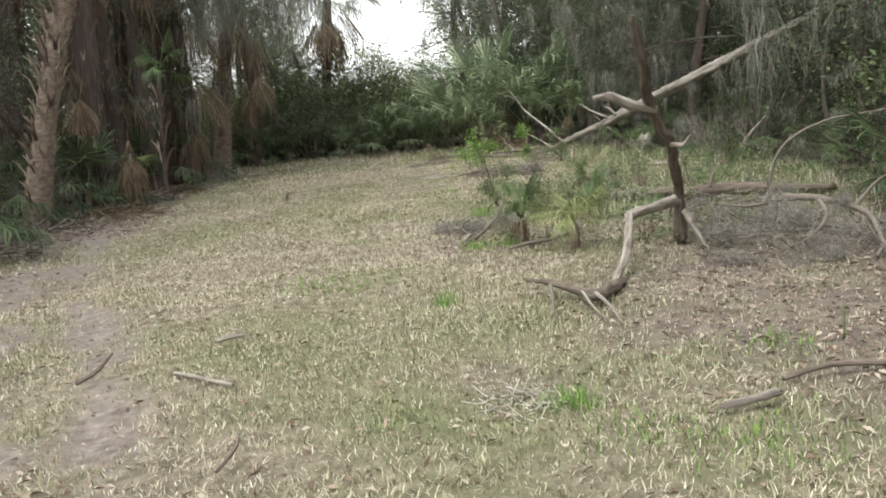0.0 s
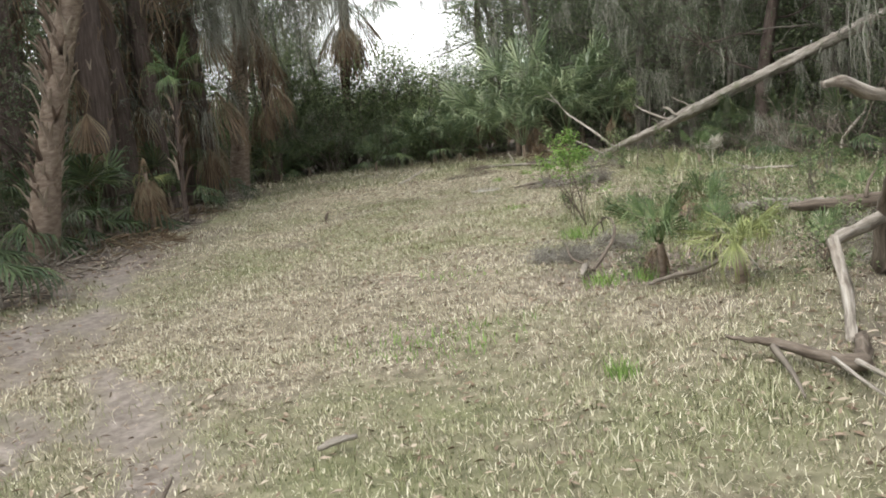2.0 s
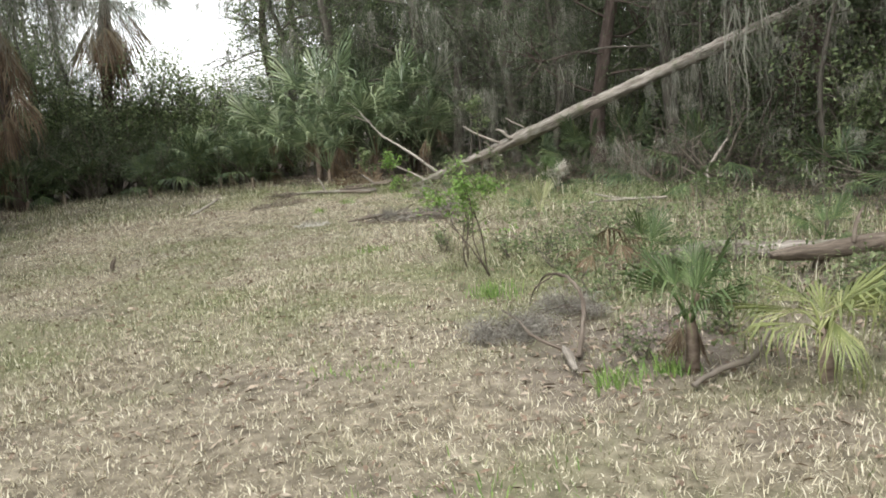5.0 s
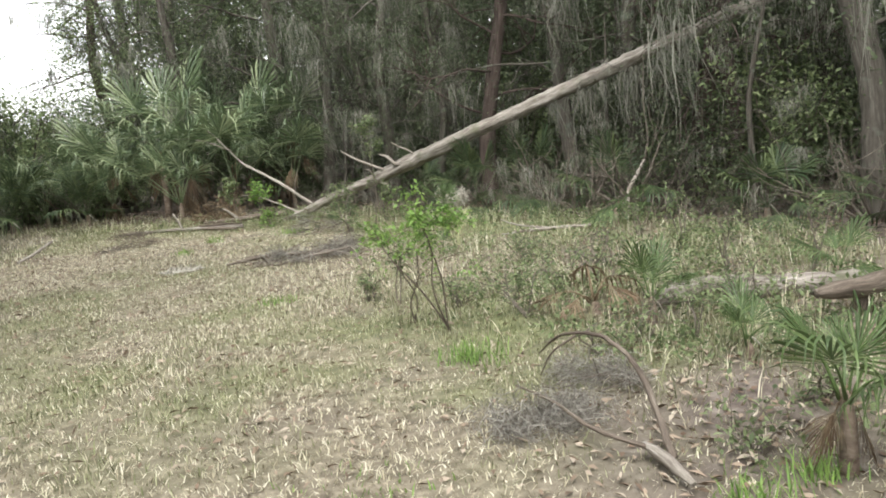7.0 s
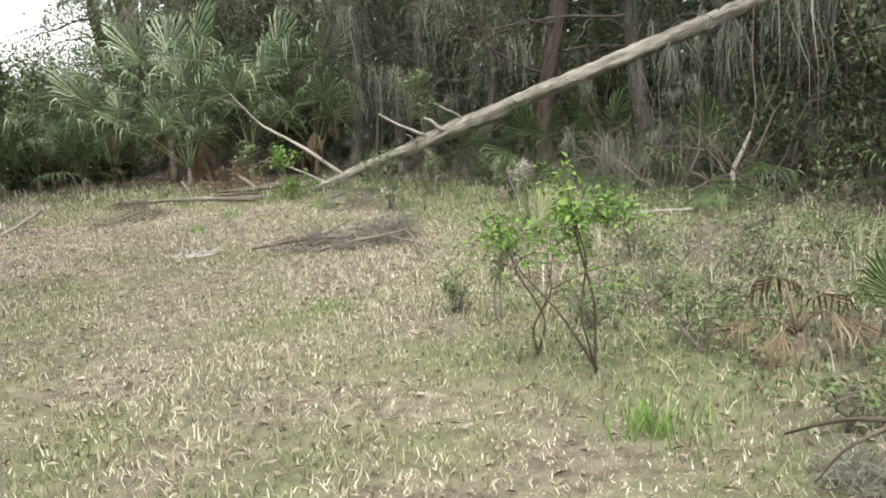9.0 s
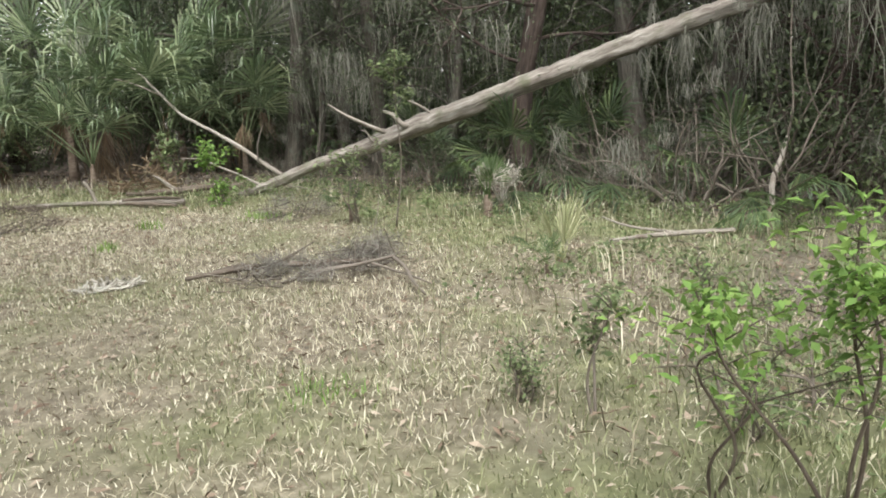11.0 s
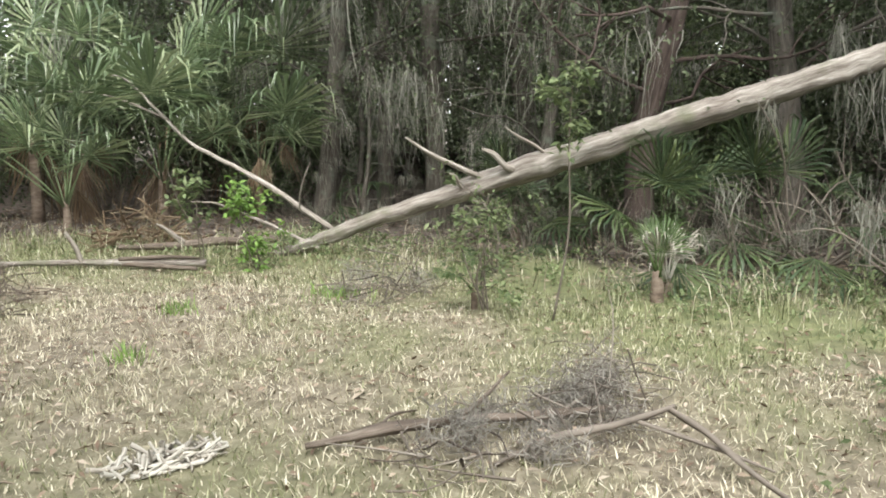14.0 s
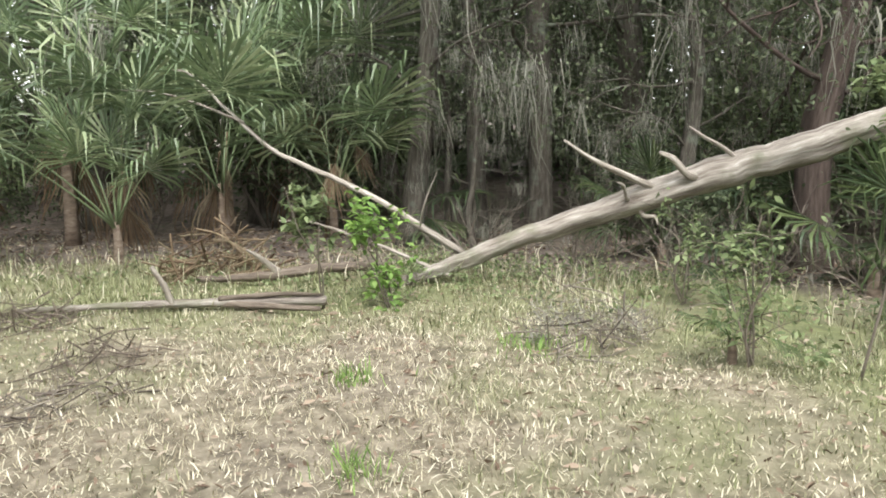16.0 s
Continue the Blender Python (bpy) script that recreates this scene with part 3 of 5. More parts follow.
def sabal_palm(x, y, label, seed, h=7.0, r=0.19, lean=(0.3, 0.2), boots=(1.2, 5.0, 90), skirt=0, fronds=18, mat=PALM_BARK, fans=None):
    rng = np.random.default_rng(seed)
    ob = thing("palm_tree", (x, y, gz(x, y)), label, "palm tree", "palms along the clearing")
    g = Geo()
    pts = palm_trunk(g, h, r, lean, rng)
    trunk = part("trunk", g, mat, ob)
    z0, z1, count = boots
    for i in range(count):
        z = z0 + (z1 - z0) * (i / count) ** 0.9
        c = np.array([np.interp(z, pts[:, 2], pts[:, k]) for k in range(3)])
        az = i * 137.5 + rng.uniform(-9, 9)
        rad = r * 0.9
        part("boot", BOOT_MESHES[int(rng.integers(4))], None, trunk, m=pose(c[0] + rad * math.cos(radians(az)), c[1] + rad * math.sin(radians(az)), z, 0, rng.uniform(-3, 9), az) @ Matrix.Scale(rng.uniform(0.6, 1.0), 4))
    top = pts[-1]
    for i in range(skirt):
        z = rng.uniform(1.6, h)
        c = np.array([np.interp(z, pts[:, 2], pts[:, k]) for k in range(3)])
        az = rng.uniform(0, 360)
        a = (-35, -65, -80)[i % 3]
        part("dead_leaf", DEAD_FANS[a][0], None, ob, "brown dead hanging palm leaf", m=pose(c[0] + r * 0.8 * math.cos(radians(az)), c[1] + r * 0.8 * math.sin(radians(az)), z, 0, 0, az) @ Matrix.Scale(rng.uniform(0.9, 1.7), 4))
    crown = fans or BIG_FANS
    for i in range(fronds):
        a = (75, 52, 28, 8)[i % 4]
        az = i * 137.5
        part("leaf", crown[a][i % 3], None, ob, m=pose(top[0], top[1], top[2], 0, 0, az) @ Matrix.Scale(1.15 * rng.uniform(0.9, 1.1), 4))
    return ob


def grow(rng, start, direction, length, r, levels, g, tips, sides=6, kids=5, rise=0.2, crook=0.25):
    """A limb with side limbs; gathers the ends of its twigs."""
    n = 6 if levels else 4
    d = unit(np.asarray(direction, float))
    pts = [np.asarray(start, float)]
    for _ in range(n - 1):
        d = unit(d + rng.normal(0, crook, 3) + np.array([0, 0, rise * 0.25]))
        pts.append(pts[-1] + d * length / (n - 1))
    line = spline(pts, n + 2)
    tube(g, line, [r, r * 0.75, r * 0.35], sides, cap=False, rng=rng)
    tips.append(line[len(line) // 2:])
    if levels:
        for i in range(kids):
            k = rng.uniform(0.3, 1.0)
            j = int(k * (len(line) - 1))
            nd = unit(d + rng.normal(0, 0.75, 3))
            grow(rng, line[j], nd, length * rng.uniform(0.4, 0.65), r * 0.45, levels - 1, g, tips, max(3, sides - 2) if levels > 1 else 3, kids, rise, crook)


def tree_model(name, label, seed, h, r, first, limbs, reach, leaf_n, leaf_len, mat, bark, moss_n, moss_len, droop=0.0, puff=0.4, group="trees of the surrounding woods", moss_low=0.0):
    """A tree at the origin: tapered trunk, limbs, a crown of single leaves, hanging moss."""
    rng = np.random.default_rng(seed)
    ob = thing(name, (0, 0, 0), label, "tree", group)
    gt, tips = Geo(), []
    pts = [(0, 0, -0.15)]
    for i in range(1, 7):
        pts.append((pts[-1][0] + rng.normal(0, 0.13), pts[-1][1] + rng.normal(0, 0.13), h * i / 6))
    line = spline(pts, 48)
    tube(gt, line, [r * 1.4, r * 1.08, r, r * 0.9, r * 0.8, r * 0.65, r * 0.5, r * 0.2], 16, 0.13, rng)
    trunk = part("trunk", gt, bark, ob)
    for i in range(limbs):
        z = first + (h - first) * (i / limbs) ** 1.1
        j = int(np.argmin(abs(line[:, 2] - z)))
        az = i * 2.4 + rng.uniform(-0.4, 0.4)
        d = np.array([math.cos(az), math.sin(az), 0.35 - droop])
        gl = Geo()
        grow(rng, line[j], d, reach * (1.1 - 0.6 * i / limbs) * rng.uniform(0.8, 1.2), r * 0.22, 2, gl, tips, 6, 4, 0.2 - droop)
        part("limb", gl, bark, trunk)
    cloud = np.concatenate(tips)
    if leaf_n:
        gc = Geo()
        at = cloud[rng.integers(len(cloud), size=leaf_n)] + rng.normal(0, puff, (leaf_n, 3)) * np.array([1, 1, 0.7])
        # gather leaves into sprays
        at = at + 0.35 * np.sin(at[:, [1, 2, 0]] * 5.0) * 0.3
        at = at[at[:, 2] > 0.1]
        leaves(gc, at, leaf_len, leaf_len * 0.5, rng, 0.2, 0.35)
        part("crown", gc, mat, ob)
    if moss_n:
        gm = Geo()
        low = cloud[(cloud[:, 2] > 1.6 + moss_low) & (cloud[:, 2] < h * 0.9)]
        for c in low[rng.integers(len(low), size=moss_n)]:
            n = int(rng.integers(24, 60))
            L = moss_len * rng.uniform(0.2, 1.3)
            wide = rng.uniform(0.03, 0.2)
            top = c + rng.normal(0, 1, (n, 3)) * np.array([wide, wide, 0.05])
            strands(gm, top, min(L, c[2] - 0.3), 0.007, rng, 4, sway=0.12)
        tagged(part("hanging_moss", gm, MOSS, ob, "grey moss hanging in strands"), kind="stuff")
    return ob


def shrub_model(name, label, seed, h, spread, leaf_n, leaf_len, mat, group, stems=7, moss_n=0, bare=0.03):
    rng = np.random.default_rng(seed)
    ob = thing(name, (0, 0, 0), label, "shrub", group)
    tips = []
    for i in range(stems):
        az = i * 2.4
        gs = Geo()
        grow(rng, (0.05 * math.cos(az), 0.05 * math.sin(az), -0.05), (spread * math.cos(az), spread * math.sin(az), 1.2), h * rng.uniform(0.7, 1.1), 0.018 * h / 1.5, 1, gs, tips, 5, 6, 0.25)
        tagged(part("stem", gs, TWIG, ob), kind="stuff")
    cloud = np.concatenate(tips)
    if leaf_n:
        gc = Geo()
        at = cloud[rng.integers(len(cloud), size=leaf_n)] + rng.normal(0, 0.12 * h / 1.5, (leaf_n, 3))
        at = at[at[:, 2] > bare * h]
        leaves(gc, at, leaf_len, leaf_len * 0.5, rng, 0.3, 0.15)
        part("foliage", gc, mat, ob)
    if moss_n:
        gm = Geo()
        for c in cloud[rng.integers(len(cloud), size=moss_n)]:
            n = int(rng.integers(14, 36))
            strands(gm, c + rng.normal(0, 0.06, (n, 3)), max(0.08, min(0.35, c[2] * 0.8)), 0.0045, rng, 5, 0.12)
        tagged(part("hanging_moss", gm, MOSS, ob, "grey moss caught on the twigs"), kind="stuff")
    return ob


def place(model, x, y, turn, s=1.0, used=set()):
    """The model itself the first time, copies after that."""
    m = pose(x, y, gz(x, y) - 0.02, 0, 0, turn) @ Matrix.Scale(s, 4)
    if model.name not in used:
        used.add(model.name)
        model.matrix_basis = m
        return model
    model_scale = model.scale[:]
    model.scale = (1, 1, 1)
    c = copy_thing(model, m)
    model.scale = model_scale
    return c


# ---- woods ----
OAK = tree_model("oak_tree", "tall grey-barked tree draped in grey hanging moss", 21, 9.5, 0.16, 2.2, 15, 2.6, 8500, 0.075, LEAF_DARK, BARK, 34, 1.2, 0.15, moss_low=0.5)
OAK2 = tree_model("oak_tree", "slender grey-barked tree with sparse leaves and hanging moss", 22, 10, 0.13, 1.9, 16, 2.2, 8000, 0.07, LEAF_DARK, BARK, 30, 1.1, 0.2, moss_low=0.5)
CEDAR = tree_model("cedar_tree", "red-brown fluted trunk with dense dark evergreen foliage", 23, 9, 0.16, 1.9, 20, 2.3, 12000, 0.07, LEAF_DARK, RED_BARK, 18, 1.0, 0.3, 0.3, moss_low=0.5)
DEADTREE = tree_model("dead_tree", "bare dead tree with grey twigs and hanging moss", 24, 6, 0.07, 0.9, 14, 1.5, 0, 0.05, LEAF_DARK, BARK, 14, 0.5, 0.1)
BROAD = tree_model("broadleaf_tree", "leafy green tree rising behind the undergrowth", 25, 8, 0.14, 1.3, 18, 2.4, 10000, 0.105, LEAF_MID, BARK, 20, 1.2, 0.05, 0.38)
BUSH = shrub_model("bush", "dense mid-green bush at the edge of the woods", 31, 2.3, 0.7, 3200, 0.11, LEAF_MID, "bushes at the wood's edge")
BUSH_DARK = shrub_model("bush", "dark evergreen bush in the shade of the woods", 32, 1.7, 0.8, 2600, 0.08, LEAF_DARK, "bushes at the wood's edge")
BRUSH = shrub_model("brush", "tangle of bare grey twigs hung with moss", 33, 1.5, 0.9, 250, 0.05, LEAF_DARK, "bare brush at the wood's edge", 9, 8)

FRONT_TREES = [
    (OAK2, 5.54, 23.1, 10, 0.85), (OAK2, 4.31, 23.9, 80, 0.8), (OAK2, 5.2, 23.7, 200, 0.7), (OAK2, 5.6, 21.3, 140, 0.55), (OAK, 6.9, 22.6, 60, 0.85),
    (CEDAR, 6.05, 20.15, 30, 0.8), (OAK2, 7.2, 19.0, 250, 0.9), (CEDAR, 7.9, 16.6, 60, 0.95), (CEDAR, 8.15, 16.25, 170, 0.8), (OAK2, 7.6, 18.0, 20, 0.9),
    (OAK, 7.4, 13.4, 330, 1.0), (OAK2, 6.7, 10.4, 100, 0.95), (CEDAR, 6.3, 7.6, 220, 1.0), (OAK, 6.2, 3.8, 40, 1.0),
    (OAK, 4.1, 26.8, 190, 0.95), (BROAD, 2.6, 30.0, 40, 0.95), (OAK, 2.2, 27.6, 300, 0.75), (BROAD, 4.6, 32.5, 200, 1.2), (BROAD, 1.3, 29.6, 140, 0.75),
    # the three cedars here are added to shade and darken the left palms
    (OAK2, -6.9, 21.0, 10, 0.9), (OAK, -7.6, 25.6, 120, 1.0), (BROAD, -6.4, 29.5, 50, 0.75), (BROAD, -5.6, 31.6, 70, 0.7), (BROAD, -7.4, 33.0, 10, 0.95), (CEDAR, -8.9, 15.6, 40, 1.0), (CEDAR, -9.2, 19.2, 130, 1.05), (CEDAR, -8.6, 22.6, 220, 1.0), (BROAD, -4.3, 30.2, 190, 0.55), (BROAD, -5.3, 28.8, 100, 0.6),
    (BRUSH, 5.9, 18.6, 30, 0.55), (BRUSH, 5.75, 17.0, 140, 0.95), (DEADTREE, 5.0, 24.0, 200, 0.5), (BRUSH, 6.1, 18.3, 290, 1.0), (DEADTREE, 6.6, 14.6, 10, 0.55), (DEADTREE, 4.4, 22.9, 120, 0.4), (BRUSH, 6.3, 16.3, 60, 1.1), (DEADTREE, 6.6, 17.4, 300, 0.5),
]
for model, x, y, turn, s in FRONT_TREES:
    place(model, x, y, turn, s)

wood_rng = np.random.default_rng(77)


def scatter(models, count, lo, hi, gap, box, smin, smax, ok=lambda x, y: True):
    got = []
    tries = 0
    while len(got) < count and tries < 6000:
        tries += 1
        x, y = wood_rng.uniform(box[0], box[1]), wood_rng.uniform(box[2], box[3])
        o = float(outside(np.array(x), np.array(y)))
        if lo < o < hi and ok(x, y) and all(math.hypot(x - a, y - b) > gap for a, b in got):
            got.append((x, y))
            place(models[int(wood_rng.integers(len(models)))], x, y, wood_rng.uniform(0, 360), wood_rng.uniform(smin, smax))


def not_in_gap(x, y):
    """The strip of low growth through which the open sky is seen."""
    return not (y > 27.5 and -9.5 < x < 1.2)


scatter([OAK, OAK2, CEDAR, OAK2], 30, 3.4, 12, 2.2, (-16, 19, -4, 40), 0.85, 1.25, not_in_gap)
scatter([BUSH_DARK, BUSH_DARK, BRUSH, BUSH], 30, 1.2, 4.5, 0.9, (2, 12, 3, 30), 0.7, 1.2, lambda x, y: not (18.5 < y < 26 and x < 8))
scatter([BRUSH, BUSH_DARK, BRUSH], 9, 1.4, 4.5, 1.0, (3, 9, 18.5, 26), 0.5, 0.8)
scatter([BUSH_DARK, BRUSH], 16, 1.0, 4.0, 1.0, (-12, -5, 6, 28), 0.7, 1.15)
scatter([BRUSH], 14, 0.3, 1.2, 0.6, (3, 8, 12, 25), 0.35, 0.6)

# mixed bushes closing the clearing's far end, lower where the sky shows above them
HEDGE = shrub_model("bush", "tall leafy bush with dark bare stems at its foot", 34, 2.3, 0.5, 7000, 0.075, LEAF_MID, "bushes at the wood's edge", 11, 10, 0.22)
HEDGE_DARK = shrub_model("bush", "dull dark green bush hung with a little grey moss", 35, 2.1, 0.6, 6000, 0.07, LEAF_DARK, "bushes at the wood's edge", 10, 14, 0.15)
for i in range(24):
    x = -9.5 + i * 0.44 + wood_rng.uniform(-0.25, 0.25)
    y = 28.6 + wood_rng.uniform(-0.8, 2.2) - 0.1 * max(0, x + 3) ** 2
    place((HEDGE, HEDGE_DARK, HEDGE, BUSH)[i % 4], x, y, wood_rng.uniform(0, 360), wood_rng.uniform(0.6, 0.85) * (1.0 if -2.6 < x < 1.2 else 1.25))
for x, y, size in ((-4.4, 30.0, 1.35), (-3.6, 30.3, 1.3), (-3.0, 30.6, 1.2), (-2.3, 30.9, 1.5), (-1.7, 31.1, 1.25), (-1.1, 31.2, 1.1), (-0.3, 31.0, 0.9), (0.5, 30.2, 0.95)):
    place((HEDGE_DARK, HEDGE)[int(-10 * x) % 2], x, y, 77 * x, size)
for i in range(14):
    place((HEDGE, HEDGE_DARK)[i % 2], -12 + i * 1.2 + wood_rng.uniform(-0.4, 0.4), 34 + wood_rng.uniform(-1, 2), wood_rng.uniform(0, 360), wood_rng.uniform(0.8, 1.0))


def far_woods():
    """A belt of woodland foliage and trunks all round, too far off to count."""
    rng = np.random.default_rng(5)
    g, gt = Geo(), Geo()
    for i in range(1150):
        az = rng.uniform(0, 2 * np.pi)
        R = rng.uniform(24, 36)
        x, y = R * math.cos(az) * 0.85, 12 + R * math.sin(az) * 1.05
        deg = (math.degrees(math.atan2(x - 0.0, y)) + 180) % 360 - 180
        low = -18 < deg < 6 and y > 0
        top = 1.3 if low else 9.5
        if i % 3 == 0 and not low:
            tube(gt, spline([(x, y, -0.2), (x + rng.normal(0, 0.2), y, 4), (x + rng.normal(0, 0.4), y, 9)], 6), [0.2, 0.15, 0.08], 6, rng=rng)
        n = 110
        c = np.array([x, y, rng.uniform(0.2, top)])
        at = c + rng.normal(0, 1, (n, 3)) * np.array([0.9, 0.9, 0.6])
        at = at[at[:, 2] > 0.05]
        leaves(g, at, 0.36, 0.18, rng, 0.2, 0.3)
    wood = thing("far_woods", (0, 0, 0), "distant dense green woodland all round the clearing", "woods", kind="stuff")
    tagged(part("foliage", g, LEAF_DARK, wood), kind="stuff")
    tagged(part("trunks", gt, BARK, wood), kind="stuff")


far_woods()


def thicket():
    """Deep shade behind the front trees: close-grown dark foliage, too dense to count."""
    rng = np.random.default_rng(6)
    g = Geo()
    for _ in range(2300):
        x, y = rng.uniform(4, 20), rng.uniform(2, 38)
        o = float(outside(np.array(x), np.array(y)))
        if not 3.4 < o < 11:
            continue
        c = np.array([x, y, rng.uniform(0.1, 1) ** 1.1 * 8])
        at = c + rng.normal(0, 1, (210, 3)) * np.array([0.7, 0.7, 0.5])
        leaves(g, at[at[:, 2] > 0.05], 0.12, 0.065, rng, 0.2, 0.3)
    for _ in range(1500):
        x, y = rng.uniform(9, 26), rng.uniform(0, 44)
        if not 9 < float(outside(np.array(x), np.array(y))) < 16:
            continue
        c = np.array([x, y, rng.uniform(0, 9)])
        at = c + rng.normal(0, 1, (90, 3)) * np.array([0.9, 0.9, 0.6])
        leaves(g, at[at[:, 2] > 0.05], 0.34, 0.2, rng, 0.2, 0.3)
    for _ in range(240):
        x, y = rng.uniform(-18, -7.5), rng.uniform(4, 30)
        if not 4.0 < float(outside(np.array(x), np.array(y))) < 10:
            continue
        c = np.array([x, y, rng.uniform(0.1, 1) * 5.5])
        at = c + rng.normal(0, 1, (130, 3)) * np.array([0.7, 0.7, 0.5])
        leaves(g, at[at[:, 2] > 0.05], 0.17, 0.085, rng, 0.2, 0.3)
    tagged(new("thicket", g.mesh("thicket", LEAF_DARK)), "dense dark green thicket deep inside the woods", "undergrowth", kind="stuff")


thicket()

# ---- palms along the clearing's dark side ----
sabal_palm(-6.6, 13.9, "tall palm with a pale trunk of split leaf bases", 101, 7.5, 0.17, (2.8, 0.4), (0.25, 5.6, 150), 0, 16)
sabal_palm(-6.0, 24.3, "palm with a grey trunk and criss-crossed leaf bases", 102, 7.5, 0.2, (1.5, -0.4), (0.9, 6.2, 110), 3, 16)
sabal_palm(-5.6, 17.8, "thin young palm stem among brown dead fronds", 103, 2.6, 0.045, (0.15, 0.1), (0.6, 2.2, 10), 0, 6, mat=RED_BARK, fans=SMALL_FANS)
crowned = sabal_palm(-3.6, 29.8, "palm with a dark trunk and a skirt of brown dead fronds", 104, 5.4, 0.15, (0.45, 0.0), (0.6, 4.6, 30), 0, 20, RED_BARK)
for i in range(16):
    part("dead_leaf", DEAD_FANS[(-35, -65, -80)[i % 3]][0], None, crowned, "brown dead hanging palm leaf", m=pose(0.44, 0, 5.3 - 0.03 * i, 0, 0, i * 137.5) @ Matrix.Scale(1.6, 4))
for i, (x, y, h, r) in enumerate(((-8.32, 17.50, 7.5, 0.26), (-7.25, 18.50, 7.5, 0.30), (-7.21, 20.00, 7.5, 0.20), (-6.74, 20.50, 7.5, 0.20), (-6.76, 22.50, 7.5, 0.20), (-6.06, 22.00, 7.5, 0.15), (-5.45, 27.00, 7.5, 0.15), (-8.6, 13.4, 7.4, 0.24), (-9.6, 18.8, 8, 0.25), (-7.4, 10.6, 7, 0.22), (-7.9, 7.0, 7, 0.22))):
    sabal_palm(x, y, "palm with a red-brown shaggy trunk in deep shade", 110 + i, h, r, (0.3 * math.sin(i * 2.0), 0.2), (0.6, 6, 26), 12, 14, RED_BARK)
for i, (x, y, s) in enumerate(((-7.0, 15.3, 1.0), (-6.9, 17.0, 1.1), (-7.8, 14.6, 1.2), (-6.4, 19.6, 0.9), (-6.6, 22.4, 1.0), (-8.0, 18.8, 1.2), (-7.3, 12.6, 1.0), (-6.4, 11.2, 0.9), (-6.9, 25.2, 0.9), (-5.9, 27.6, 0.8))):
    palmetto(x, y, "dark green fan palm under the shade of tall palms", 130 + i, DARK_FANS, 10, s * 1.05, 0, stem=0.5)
hang = palmetto(-5.75, 16.4, "drooping fan palm with brown withered leaves in front of dark trunks", 145, YELLOW_FANS, 2, 0.8, 0, [52, 75], stem=1.05)
for i in range(5):
    part("dead_leaf", DEAD_FANS[-65][0], None, hang, "brown withered hanging leaf", m=pose(0, 0, 1.3, 0, 0, -170 + i * 38) @ Matrix.Scale(0.85, 4))

# ---- fan palms by the fallen tree ----
for i, (x, y, n, s, st) in enumerate(((1.5, 25.0, 10, 0.95, 0.4), (2.7, 25.1, 9, 1.15, 0.7), (3.85, 24.7, 9, 1.05, 0.5), (3.3, 26.2, 10, 1.35, 0.9), (2.1, 26.3, 10, 1.35, 0.9), (0.4, 26.6, 9, 1.0, 0.4), (-0.9, 27.4, 8, 0.9, 0.3), (1.5, 26.4, 9, 1.45, 1.1), (4.0, 25.9, 9, 1.4, 1.0))):
    clump = palmetto(x, y, "large fan palm with drooping split green leaves", 160 + i, BIG_FANS, n, s, 0, [75, 75, 52, 75, 52], stem=st)
    for k in range(1 + i % 3):
        part("dead_leaf", DEAD_FANS[(-35, -65, -80)[(k + i) % 3]][0], None, clump, "brown dead hanging palm leaf", m=pose(0.1 * k, 0, st + 0.35 + 0.2 * k, 12 * k, 0, 40 + 72 * k + 50 * i) @ Matrix.Scale((0.75 - 0.12 * k) * s, 4))
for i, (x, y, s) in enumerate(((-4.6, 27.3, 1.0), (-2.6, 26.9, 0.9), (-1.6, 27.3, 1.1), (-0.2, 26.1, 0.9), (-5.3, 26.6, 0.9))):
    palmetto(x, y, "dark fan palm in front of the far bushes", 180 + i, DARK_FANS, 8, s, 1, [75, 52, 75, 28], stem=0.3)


def overhanging_tree():
    """A tree whose long low limb reaches over the clearing, curtained with moss."""
    rng = np.random.default_rng(171)
    x, y = -7.3, 21.6
    ob = thing("oak_tree", (x, y, gz(x, y)), "grey tree with a long mossy limb reaching over the clearing", "tree", "trees of the surrounding woods")
    g = Geo()
    tube(g, spline([(0, 0, -0.15), (0.1, 0, 2), (0.2, 0.1, 4), (0.1, 0.1, 7)], 30), [0.3, 0.2, 0.18, 0.1], 14, 0.09, rng)
    part("trunk", g, BARK, ob)
    gm, gc = Geo(), Geo()
    for end, start in (((5.3, 0.9, 4.6), (0.2, 0.1, 3.9)), ((3.6, -1.6, 5.0), (0.2, 0.1, 4.4)), ((3.9, 2.6, 4.6), (0.15, 0.1, 4.2))):
        gl = Geo()
        line = spline([start, np.array(start) * 0.6 + np.array(end) * 0.4 + np.array([0, 0, 0.4]), end], 24)
        tube(gl, line, [0.11, 0.08, 0.03], 8, 0.1, rng)
        tips = []
        for j in range(6, 24, 2):
            grow(rng, line[j], rng.normal(0, 1, 3) + np.array([0.4, 0, -0.2]), 0.9, 0.02, 1, gl, tips, 5, 3, -0.1)
        part("limb", gl, BARK, ob)
        cloud = np.concatenate(tips + [line[10:]])
        cloud = cloud[cloud[:, 0] > 1.7]
        for c in cloud[rng.integers(len(cloud), size=15)]:
            n = int(rng.integers(30, 60))
            strands(gm, c + rng.normal(0, 0.12, (n, 3)), rng.uniform(0.5, 1.9), 0.008, rng, 5, sway=0.1)
        at = cloud[rng.integers(len(cloud), size=900)] + rng.normal(0, 0.25, (900, 3))
        leaves(gc, at, 0.08, 0.035, rng, 0.2, 0.3)
    tagged(part("hanging_moss", gm, MOSS, ob, "thick grey moss curtain"), kind="stuff")
    part("crown", gc, LEAF_DARK, ob)


overhanging_tree()


